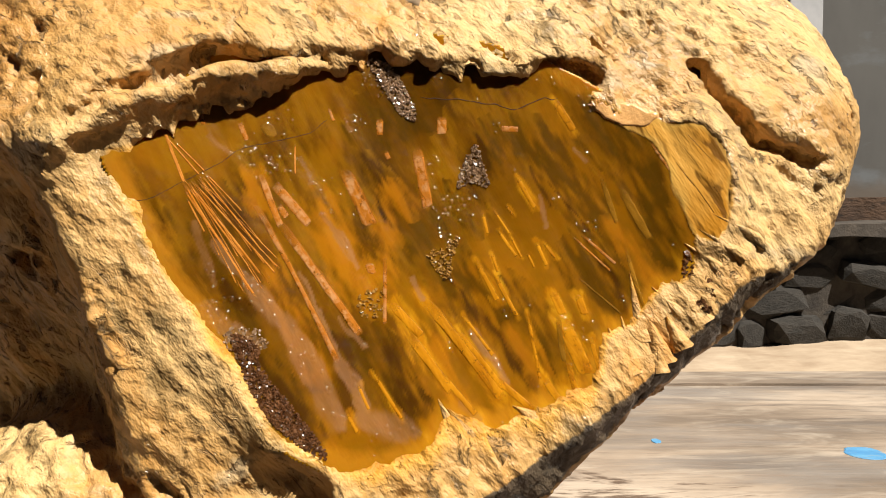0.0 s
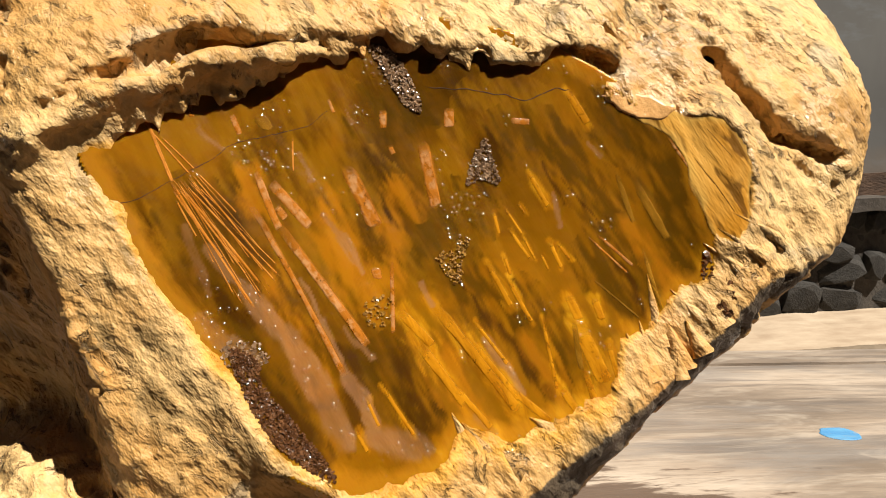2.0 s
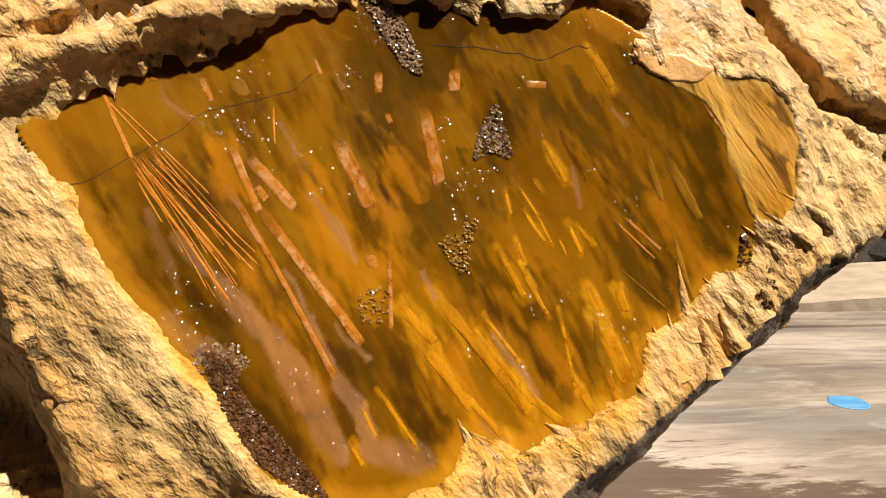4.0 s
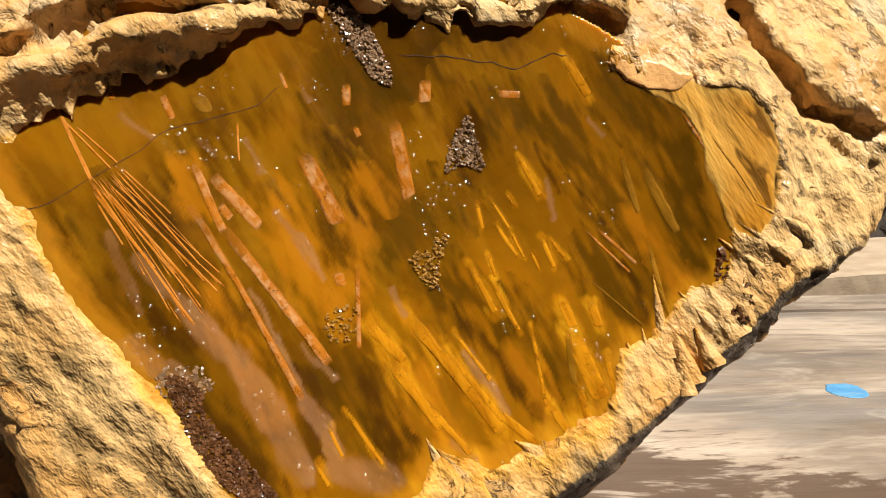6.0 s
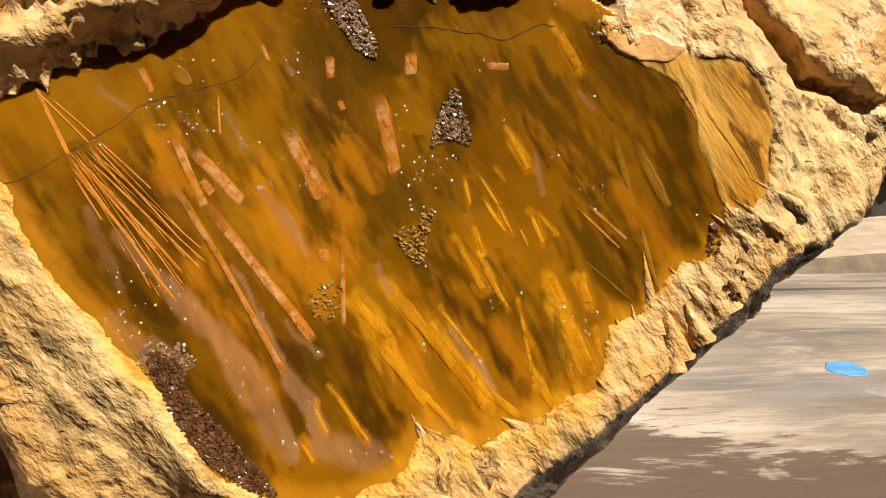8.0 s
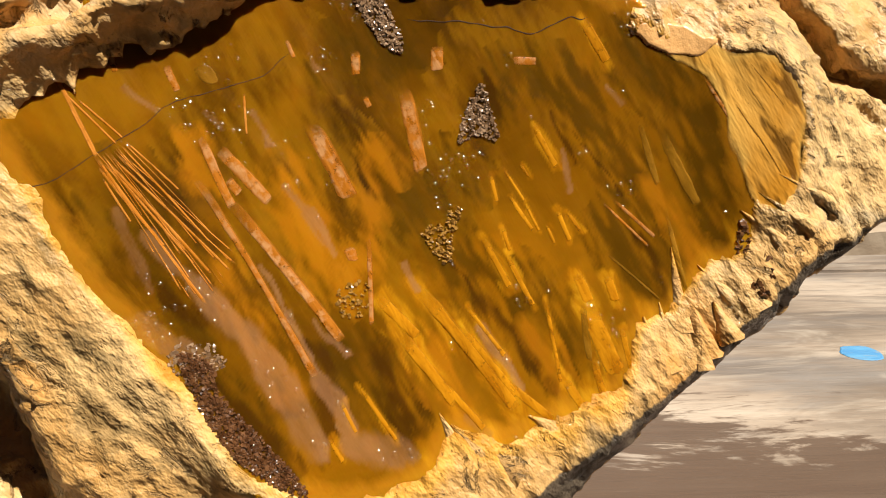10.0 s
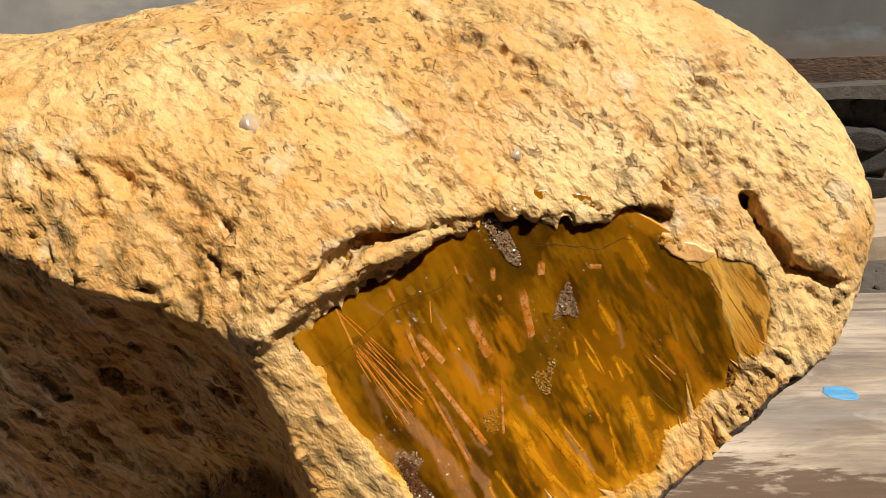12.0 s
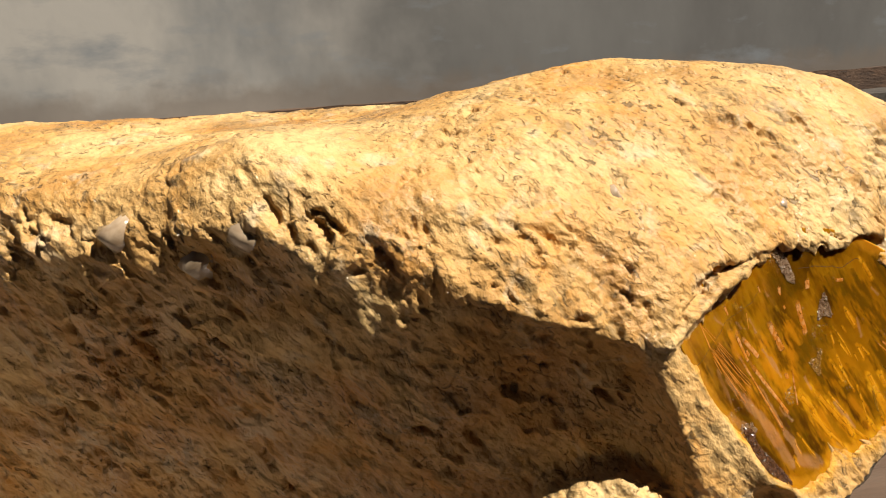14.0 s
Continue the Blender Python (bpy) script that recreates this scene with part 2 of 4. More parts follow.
def wall_material():
    """Grey paint, paler towards one end, with blue-grey and rusty smears."""
    m = Mat("grey_wall_paint", rough=0.8)
    sep = m.node("ShaderNodeSeparateXYZ")
    m.link(m.at, sep.inputs[0])
    cloud = m.noise(1.5, 5, 0.6, m.coords((1, 1, 0.7)))
    pale = m.ramp(cloud, (0.32, (0.17, 0.17, 0.165)), (0.62, (0.33, 0.31, 0.28)))
    dark = m.ramp(m.noise(0.9, 5, 0.6, m.coords((1, 1, 0.5))), (0.3, (0.07, 0.066, 0.062)), (0.7, (0.13, 0.126, 0.118)))
    west = m.math("ADD", m.math("SUBTRACT", m.math("MULTIPLY", sep.outputs[0], -0.9), 0.30), m.math("MULTIPLY", m.math("SUBTRACT", m.noise(2.2, 4), 0.5), 1.2))
    c = m.mix(m.ramp(west, (0.0, 0.0), (0.9, 1.0)), dark, pale)
    c = m.mix(m.ramp(m.noise(4.0, 5, 0.6, m.coords((0.5, 1, 1.3))), (0.55, 0.0), (0.72, 0.7)), c, (0.15, 0.165, 0.18))
    low = m.math("ADD", m.math("SUBTRACT", 0.36, sep.outputs[2]), m.math("MULTIPLY", m.math("SUBTRACT", m.noise(5, 5), 0.5), 0.3))
    c = m.mix(m.ramp(low, (0.0, 0.0), (0.12, 0.6)), c, (0.13, 0.10, 0.075))
    m.colour(c)
    m.bump(m.noise(8, 4), 0.002, 0.6)
    return m.m


def wood_material():
    m = Mat("weathered_wood", rough=0.7)
    long = m.coords((0.10, 1, 1))
    info = m.t.nodes.new("ShaderNodeObjectInfo")
    grain, fine, cloud = m.noise(38, 6, 0.65, long, 0.3), m.noise(240, 4, 0.6, long), m.noise(7, 5, 0.6, m.coords((0.4, 1, 1)))
    c = m.ramp(cloud, (0.40, (0.15, 0.112, 0.080)), (0.5, (0.32, 0.250, 0.188)), (0.60, (0.48, 0.395, 0.31)))
    c = m.mix(m.ramp(grain, (0.36, 0.9), (0.50, 0.0)), c, (0.09, 0.072, 0.06))
    c = m.mix(m.ramp(m.noise(13, 6, 0.65, m.coords((0.2, 1, 1)), 0.6), (0.50, 0.0), (0.64, 0.85)), c, (0.1894, 0.1733, 0.1612))
    c = m.mix(m.ramp(fine, (0.32, 0.6), (0.46, 0.0)), c, (0.1773, 0.129, 0.09672))
    c = m.mix(m.ramp(info.outputs["Random"], (0.0, 0.0), (1.0, 0.25)), c, (0.3224, 0.266, 0.2176))
    c = m.mix(m.ramp(m.noise(30, 6, 0.7, m.coords((0.3, 1, 1)), 0.8), (0.52, 0.0), (0.66, 0.45)), c, (0.50, 0.43, 0.35))
    # water spilt round the boulder
    wet = m.node("ShaderNodeVectorMath")
    wet.operation = "DISTANCE"
    wobble = m.node("ShaderNodeMapping")
    wobble.inputs["Scale"].default_value = (0.62, 1.0, 1.0)
    m.link(m.at, wobble.inputs["Vector"])
    m.link(wobble.outputs[0], wet.inputs[0])
    wet.inputs[1].default_value = (0.0, 0.20, 0.0)
    d = m.math("ADD", wet.outputs["Value"], m.math("MULTIPLY", m.math("SUBTRACT", m.noise(18, 7, 0.7, m.coords((0.35, 1.3, 1)), 0.6), 0.5), 0.40))
    d = m.math("ADD", d, m.math("MULTIPLY", m.math("SUBTRACT", m.noise(120, 5, 0.7, m.coords((0.16, 1, 1))), 0.5), 0.10))
    mask = m.ramp(d, (0.205, 0.9), (0.225, 0.0))
    m.colour(m.mix(mask, c, (0.095, 0.06, 0.04)))
    m.rough(m.ramp(mask, (0.0, 0.42), (0.9, 0.28)))
    n = m.bump(grain, 0.003, 0.6)
    m.bump(fine, 0.001, 0.6, n)
    return m.m


RIND, AMBER = rind_material(), core_material()
AMBER_SIDE = amber_material("layered_agate", ((0.27, 0.098, 0.006), (0.46, 0.195, 0.018), (0.56, 0.31, 0.07)), (0.66, 0.285, 0.018), (0.06, 0.020, 0.002), 1.0, 200).m
TAN = sliver_material("tan_fibre", (0.34, 0.105, 0.006), (0.54, 0.185, 0.020), (0.62, 0.32, 0.13))
HAIR = sliver_material("hair_fibre", (0.46, 0.150, 0.010), (0.64, 0.245, 0.040), None, 0.3, 9.0)
GOLD = sliver_material("golden_fibre", (0.34, 0.118, 0.0025), (0.66, 0.275, 0.008))
OLIVE = sliver_material("olive_fibre", (0.19, 0.082, 0.004), (0.36, 0.165, 0.014))
UMBER = sliver_material("umber_parting", (0.11, 0.042, 0.004), (0.22, 0.09, 0.008))
SHELF = plain("peach_chalcedony", (0.58, 0.29, 0.09), (0.74, 0.42, 0.17), 90, 0.16, 0.0006)
DRUSE = druse_material("grey_druse", (0.15, 0.080, 0.036), (0.38, 0.25, 0.15))
DRUSE_BROWN = druse_material("brown_druse", (0.055, 0.020, 0.006), (0.17, 0.075, 0.030))
DRUSE_YELLOW = druse_material("yellow_druse", (0.22, 0.10, 0.010), (0.42, 0.23, 0.06))
QUARTZ = druse_material("milky_quartz", (0.30, 0.21, 0.13), (0.55, 0.44, 0.31), 200)
CRACK = plain("dark_crack", (0.020, 0.007, 0.001), (0.05, 0.018, 0.002), 200, 0.95, 0.0005)
WOOD = wood_material()
BLUE = plain("blue_paint", (0.05, 0.20, 0.42), (0.10, 0.30, 0.50), 140, 0.6, 0.0006, (0.3, 1, 1), (0.20, 0.27, 0.33))
WALL = wall_material()
BROWN = plain("brown_plinth", (0.0311, 0.0155, 0.0080), (0.1066, 0.0577, 0.0311), 9, 0.9, 0.012, (0.6, 1, 1.6), (0.0133, 0.0098, 0.0080))
STONE = plain("rubble_stone", (0.010, 0.009, 0.007), (0.034, 0.029, 0.024), 5, 0.9, 0.012, (1, 1, 1), (0.0148, 0.01332, 0.0111))
MORTAR = plain("dark_mortar", (0.0185, 0.01554, 0.01332), (0.0666, 0.0555, 0.0444), 12, 0.95, 0.01)
CONCRETE = plain("worn_concrete", (0.2664, 0.1924, 0.1258), (0.4292, 0.3404, 0.2442), 7, 0.9, 0.004, (0.5, 1, 1))
LEDGE = plain("mossy_ledge", (0.022, 0.018, 0.014), (0.075, 0.060, 0.047), 9, 0.9, 0.01)
DIRT = plain("dirt", (0.035, 0.028, 0.022), (0.085, 0.070, 0.055), 30, 0.95, 0.01)
WHITE = plain("white_paint", (0.407, 0.4144, 0.4292), (0.518, 0.518, 0.5328), 8, 0.6, 0.0005)
DARK = plain("dark_interior", (0.0074, 0.0074, 0.0074), (0.0148, 0.0148, 0.0148), 8, 0.4, 0.0005)
LEAF = plain("weed_leaf", (0.05, 0.09, 0.02), (0.10, 0.16, 0.04), 20, 0.6, 0.001)


# ---------------------------------------------------------------- mesh helpers
def part(name, bm, material, parent=None, label="", smooth=False):
    me = bpy.data.meshes.new(name)
    bm.to_mesh(me)
    bm.free()
    me.materials.append(material)
    if smooth:
        me.shade_smooth()
    ob = new(name, me)
    ob.parent = parent
    if label:
        tagged(ob, label)
    return ob


def mesh_part(name, verts, faces, material, parent=None, label="", smooth=True):
    me = bpy.data.meshes.new(name)
    me.from_pydata([], [], [])
    verts, faces = np.asarray(verts, np.float32), np.asarray(faces, np.int32)
    k = faces.shape[1]
    me.vertices.add(len(verts))
    me.vertices.foreach_set("co", verts.ravel())
    me.loops.add(faces.size)
    me.loops.foreach_set("vertex_index", faces.ravel())
    me.polygons.add(len(faces))
    me.polygons.foreach_set("loop_start", np.arange(0, faces.size, k, dtype=np.int32))
    me.update(calc_edges=True)
    me.validate()
    me.materials.append(material)
    if smooth:
        me.shade_smooth()
    ob = new(name, me)
    ob.parent = parent
    if label:
        tagged(ob, label)
    return ob


def box(bm, x0, x1, y0, y1, z0, z1, bevel=0.0):
    m = Matrix.Translation(((x0 + x1) / 2, (y0 + y1) / 2, (z0 + z1) / 2)) @ Matrix.Diagonal((x1 - x0, y1 - y0, z1 - z0, 1))
    r = bmesh.ops.create_cube(bm, size=1, matrix=m)
    if bevel:
        es = list({e for v in r["verts"] for e in v.link_edges})
        bmesh.ops.bevel(bm, geom=es, offset=bevel, segments=2, profile=0.5, affect="EDGES")
    return bm


LATTICE = np.random.RandomState(7).rand(32, 32, 32).astype(np.float32)


def vnoise(p, seed=0.0):
    """Smooth value noise in -1..1 at the points p (n x 3, in cells)."""
    p = np.asarray(p, np.float32) + np.float32(seed * 7.31 + 100.0)
    i = np.floor(p).astype(np.int32)
    f = p - i
    f = f * f * (3 - 2 * f)
    i &= 31
    j = (i + 1) & 31
    x, y, z = f[:, 0], f[:, 1], f[:, 2]
    g = LATTICE
    a = g[i[:, 0], i[:, 1], i[:, 2]] * (1 - x) + g[j[:, 0], i[:, 1], i[:, 2]] * x
    b = g[i[:, 0], j[:, 1], i[:, 2]] * (1 - x) + g[j[:, 0], j[:, 1], i[:, 2]] * x
    c = g[i[:, 0], i[:, 1], j[:, 2]] * (1 - x) + g[j[:, 0], i[:, 1], j[:, 2]] * x
    d = g[i[:, 0], j[:, 1], j[:, 2]] * (1 - x) + g[j[:, 0], j[:, 1], j[:, 2]] * x
    return ((a * (1 - y) + b * y) * (1 - z) + (c * (1 - y) + d * y) * z) * 2 - 1


def fbm(p, octaves=3, gain=0.5, seed=0.0):
    out, amp = 0.0, 1.0
    for k in range(octaves):
        out = out + amp * vnoise(np.asarray(p) * 2.03 ** k, seed + k)
        amp *= gain
    return out


CELL_AT, CELL_TILT = np.random.RandomState(11).rand(32, 32, 32, 3).astype(np.float32), (np.random.RandomState(12).rand(32, 32, 32, 3) - 0.5).astype(np.float32)


def chips(p, seed=0.0):
    """Broken facets: each cell is a small tilted plane."""
    p = np.asarray(p, np.float32) + np.float32(seed * 3.17 + 50.0)
    i = np.floor(p).astype(np.int32)
    best, out = np.full(len(p), 1e9, np.float32), np.zeros(len(p), np.float32)
    for o in np.ndindex(3, 3, 3):
        c = i + np.array(o, np.int32) - 1
        k = c & 31
        off = p - c - CELL_AT[k[:, 0], k[:, 1], k[:, 2]]
        d = (off ** 2).sum(1)
        near = d < best
        best[near] = d[near]
        out[near] = (off[near] * CELL_TILT[k[near, 0], k[near, 1], k[near, 2]]).sum(1) + 0.25 * CELL_TILT[k[near, 0], k[near, 1], k[near, 2], 0]
    return out


def smax(a, b, k):
    h = np.clip(0.5 + 0.5 * (a - b) / k, 0, 1)
    return b + (a - b) * h + k * h * (1 - h)


def smin(a, b, k):
    return -smax(-a, -b, k)


def surface_net(d, origin, h):
    """Vertices and quads of the zero surface of the field d on a grid of step h."""
    s = d < 0
    n = np.zeros(tuple(np.array(d.shape) - 1), np.int8)
    corners = [(i, j, k) for i in (0, 1) for j in (0, 1) for k in (0, 1)]
    for i, j, k in corners:
        n += s[i:i + n.shape[0], j:j + n.shape[1], k:k + n.shape[2]]
    cells = np.argwhere((n > 0) & (n < 8))
    index = np.full(n.shape, -1, np.int32)
    index[tuple(cells.T)] = np.arange(len(cells))
    total, count = np.zeros((len(cells), 3)), np.zeros(len(cells))
    for axis in range(3):
        step = np.eye(3, dtype=int)[axis]
        for c in corners:
            if c[axis]:
                continue
            a = cells + c
            b = a + step
            va, vb = d[tuple(a.T)], d[tuple(b.T)]
            cross = (va < 0) != (vb < 0)
            t = np.where(cross, va / np.where(cross, va - vb, 1), 0)
            total += np.where(cross[:, None], a + t[:, None] * step, 0)
            count += cross
    verts = origin + h * total / count[:, None]
    faces = []
    for axis in range(3):
        step = np.eye(3, dtype=int)[axis]
        u, v = np.eye(3, dtype=int)[(axis + 1) % 3], np.eye(3, dtype=int)[(axis + 2) % 3]
        lo = [slice(1, -1)] * 3
        lo[axis] = slice(0, -1)
        hi = list(lo)
        hi[axis] = slice(1, None)
        sa, sb = s[tuple(lo)], s[tuple(hi)]
        e = np.argwhere(sa != sb)
        first = sa[tuple(e.T)]
        e = e + np.where(np.arange(3) == axis, 0, 1)
        q = np.stack([index[tuple((e - o).T)] for o in (u * 0, u, u + v, v)], 1)
        q[~first] = q[~first][:, ::-1]
        faces.append(q)
    faces = np.concatenate(faces)
    return verts, faces[(faces >= 0).all(1)]


def vertex_normals(v, f):
    fn = np.cross(v[f[:, 2]] - v[f[:, 0]], v[f[:, 3]] - v[f[:, 1]])
    n = np.zeros_like(v)
    for k in range(4):
        np.add.at(n, f[:, k], fn)
    return n / np.maximum(np.linalg.norm(n, axis=1, keepdims=True), 1e-12)


# ---------------------------------------------------------------- the setting
YARD = Matrix.Translation((0.8, 3.0, 0)) @ Matrix.Rotation(radians(9), 4, "Z") @ Matrix.Rotation(radians(-0.9), 4, "Y")


def piece(name, bm, material, label, category):
    ob = part(name, bm, material)
    ob.matrix_world = YARD
    return tagged(ob, label, category, kind="structure")


def rough_slab(x0, x1, y0, y1, z0, z1, step, amount, seed):
    """A slab whose faces and edges are worn uneven."""
    bm = box(bmesh.new(), x0, x1, y0, y1, z0, z1)
    n = max(2, int((x1 - x0) / step))
    bmesh.ops.subdivide_edges(bm, edges=[e for e in bm.edges if abs(e.verts[0].co.x - e.verts[1].co.x) > 0.5], cuts=n, use_grid_fill=True)
    bmesh.ops.subdivide_edges(bm, edges=[e for e in bm.edges if e.calc_length() > 2.2 * step], cuts=3, use_grid_fill=True)
    for v in bm.verts:
        p = v.co / (step * 3) + Vector((seed, 0, 0))
        v.co += noise.noise_vector(p) * amount + noise.noise_vector(p * 3.1) * amount * 0.4
    return bm


def lump(seed, rough=0.35):
    """A broken field stone about one unit across."""
    bm = bmesh.new()
    bmesh.ops.create_icosphere(bm, subdivisions=2, radius=0.5)
    for v in bm.verts:
        d = v.co.normalized()
        v.co *= 1 + rough * noise.noise(d * 1.3 + Vector((seed * 3.7, 0, 0))) + 0.30 * noise.noise(d * 3.2 + Vector((seed, 5, 0)))
        v.co = Vector([max(-0.36, min(0.36, c)) + 0.03 * noise.noise(d * 6 + Vector((seed, 9, 0))) for c in v.co])
    return bm


def setting():
    bm = bmesh.new()
    bmesh.ops.create_grid(bm, x_segments=40, y_segments=40, size=60, matrix=Matrix.Translation((0, 0, -0.75)))
    tagged(part("ground", bm, DIRT), "bare grey-brown dirt ground with gravel", "ground", kind="structure")
    piece("step", rough_slab(-8, 8, -0.12, 0.62, -0.80, -0.65, 0.08, 0.012, 3.0), CONCRETE, "pale worn concrete step along the foundation", "step")
    found = piece("foundation", box(bmesh.new(), -8, 8, 0.62, 1.3, -0.76, -0.03), MORTAR, "dark rubble stone foundation under a house wall", "foundation")
    piece("ledge", rough_slab(-8, 8, 0.5, 1.0, -0.04, 0.035, 0.07, 0.014, 9.0), LEDGE, "weathered ledge on top of the stone foundation", "ledge")
    piece("plinth", rough_slab(-8, 8, 0.86, 1.25, 0.03, 0.18, 0.08, 0.010, 5.0), BROWN, "brown stained plinth band at the wall's foot", "plinth")
    # wall with a window opening
    bm = bmesh.new()
    for x0, x1, z0, z1 in ((-8, 0.62, 0.175, 3.2), (1.72, 8, 0.175, 3.2), (0.62, 1.72, 0.175, 0.97), (0.62, 1.72, 2.15, 3.2)):
        box(bm, x0, x1, 0.95, 1.15, z0, z1)
    piece("wall_north", bm, WALL, "grey painted house wall, blotched and paler towards one end", "wall")
    win = new("window_1")
    win.matrix_world = YARD
    tagged(win, "white-framed window with a dark pane in the grey wall", "window", kind="structure")
    for x0, x1, z0, z1 in ((0.62, 0.83, 0.97, 2.15), (1.49, 1.72, 0.97, 2.15), (0.83, 1.49, 0.97, 1.05), (0.83, 1.49, 2.05, 2.15)):
        part("window_frame", box(bmesh.new(), x0 + 0.002, x1 - 0.002, 0.93, 1.06, z0 + 0.002, z1 - 0.002, 0.006), WHITE, win)
    part("pane", box(bmesh.new(), 0.83, 1.49, 1.0, 1.006, 1.05, 2.05), DARK, win, "dark window pane")
    # unseen wall added behind the camera to cut the sky fill
    back = part("wall_south", box(bmesh.new(), -6, 6, -1.9, -1.75, -0.75, 2.4), MORTAR)
    tagged(back, "unseen dark wall added to block light from the sky", "wall", kind="structure")
    # stones of the foundation
    shapes = []
    for k in range(7):
        me = bpy.data.meshes.new("stone")
        bm = lump(k + 2)
        bm.to_mesh(me)
        bm.free()
        me.materials.append(STONE)
        shapes.append(me)
    rnd = random.Random(4)
    z = -0.67
    for high in (0.19, 0.17, 0.16, 0.14):
        x = -3.4
        while x < 3.4:
            wide = rnd.uniform(0.13, 0.42)
            ob = new("stone", rnd.choice(shapes))
            ob.parent = found
            ob.matrix_local = pose(x + wide / 2, 0.66 + rnd.uniform(-0.04, 0.04), z + high / 2 + rnd.uniform(-0.03, 0.03), rnd.uniform(-12, 12), rnd.uniform(-14, 14), rnd.uniform(-12, 12)) @ Matrix.Diagonal((wide * 1.35, rnd.uniform(0.12, 0.24), high * rnd.uniform(1.25, 1.5), 1))
            x += wide
        z += high * 0.95
    # gravel, litter and weeds on the ground
    bm = bmesh.new()
    for _ in range(700):
        p = (rnd.uniform(-1.5, 3.2), rnd.uniform(1.3, 2.95))
        s = rnd.uniform(0.012, 0.05)
        m = pose(p[0], p[1], -0.75 + s * 0.2, rnd.uniform(0, 360), rnd.uniform(0, 360), 0) @ Matrix.Diagonal((s, s * rnd.uniform(0.6, 1), s * 0.7, 1))
        bmesh.ops.create_icosphere(bm, subdivisions=1, radius=0.5, matrix=m)
    tagged(part("gravel", bm, LEDGE), "loose grey gravel on the dirt", "gravel", kind="stuff")
    bm = bmesh.new()
    bmesh.ops.create_grid(bm, x_segments=10, y_segments=8, size=0.5)
    for v in bm.verts:
        v.co = Vector((v.co.x * 0.16, v.co.y * 0.10, 0.02 + 0.045 * noise.noise(v.co * 4) + 0.02 * noise.noise(v.co * 11)))
    bmesh.ops.solidify(bm, geom=bm.faces[:], thickness=0.002)
    litter = part("plastic_scrap", bm, WHITE, smooth=True)
    litter.matrix_world = pose(1.72, 2.42, -0.735, 0, 0, 25)
    tagged(litter, "crumpled white plastic scrap on the gravel", "litter")
    bm = bmesh.new()
    for k in range(16):
        a, l, w = rnd.uniform(0, 6.28), rnd.uniform(0.05, 0.11), rnd.uniform(0.004, 0.009)
        d, side = Vector((math.cos(a), math.sin(a), 0)), Vector((-math.sin(a), math.cos(a), 0))
        rows = []
        for t in (0, 0.35, 0.7, 1):
            c = d * (l * 0.6 * t) + Vector((0, 0, l * (t - 0.35 * t * t)))
            rows.append((bm.verts.new(c - side * w * (1 - t * 0.9)), bm.verts.new(c + side * w * (1 - t * 0.9) + Vector((0, 0, 0.002)))))
        for p, q in zip(rows, rows[1:]):
            bm.faces.new((p[0], p[1], q[1], q[0]))
    weed = part("weed", bm, LEAF)
    weed.matrix_world = pose(1.62, 2.52, -0.75)
    tagged(weed, "small green weed tuft in the gravel", "weed")


setting()


# ---------------------------------------------------------------- the table
def splash(parent, x, y, rx, ry, seed):
    bm = bmesh.new()
    ring = []
    for k in range(28):
        a = k / 28 * math.tau
        r = 1 + 0.22 * noise.noise(Vector((math.cos(a) * 1.6, math.sin(a) * 1.6, seed)))
        ring.append((x + rx * r * math.cos(a), y + ry * r * math.sin(a)))
    low = [bm.verts.new((a, b, 0.0002)) for a, b in ring]
    top = [bm.verts.new((x + (a - x) * 0.94, y + (b - y) * 0.94, 0.0006)) for a, b in ring]
    bm.faces.new(top)
    for k in range(28):
        bm.faces.new((low[k - 1], low[k], top[k], top[k - 1]))
    part("paint_spot", bm, BLUE, parent, "spot of bright blue paint")


def table():
    top = new("plank_table")
    tagged(top, "weathered grey-brown wooden plank table with wet stains", "table")
    planks = []
    for y0, y1 in ((0.023, 0.657), (0.661, 0.715)):
        bm = bmesh.new()
        box(bm, -1.1, 1.1, y0, y1, -0.035, 0.0)
        bmesh.ops.subdivide_edges(bm, edges=[e for e in bm.edges if abs(e.verts[0].co.x - e.verts[1].co.x) > 1], cuts=60, use_grid_fill=True)
        bmesh.ops.bevel(bm, geom=[e for e in bm.edges if len(e.link_faces) == 2 and e.calc_face_angle() > 1.0], offset=0.003, segments=2, affect="EDGES")
        for v in bm.verts:
            v.co.y += 0.0012 * noise.noise(Vector((v.co.x * 9, v.co.y * 30, 1)))
        planks.append(part("plank", bm, WOOD, top))
    splash(planks[-2], 0.308, 0.475, 0.0145, 0.0125, 1.0)
    splash(planks[-2], 0.163, 0.50, 0.0035, 0.005, 4.0)
    for x in (-1.0, 1.0):
        for y in (0.08, 0.64):
            part("leg", box(bmesh.new(), x - 0.04, x + 0.04, y - 0.04, y + 0.04, -0.75, -0.035, 0.004), WOOD, top)
    for y in (0.08, 0.64):
        part("rail", box(bmesh.new(), -0.96, 0.96, y - 0.015, y + 0.015, -0.12, -0.035, 0.003), WOOD, top)
    return top


table()


# ---------------------------------------------------------------- the boulder
def curve(points, n=6):
    """A closed smooth curve through a few points."""
    p = np.array(points, float)
    t = np.linspace(0, 1, n, endpoint=False)[:, None]
    out = []
    for i in range(len(p)):
        a, b, c, d = p[i - 1], p[i], p[(i + 1) % len(p)], p[(i + 2) % len(p)]
        out.append(0.5 * ((2 * b) + (c - a) * t + (2 * a - 5 * b + 4 * c - d) * t ** 2 + (3 * b - a - 3 * c + d) * t ** 3))
    return np.concatenate(out)


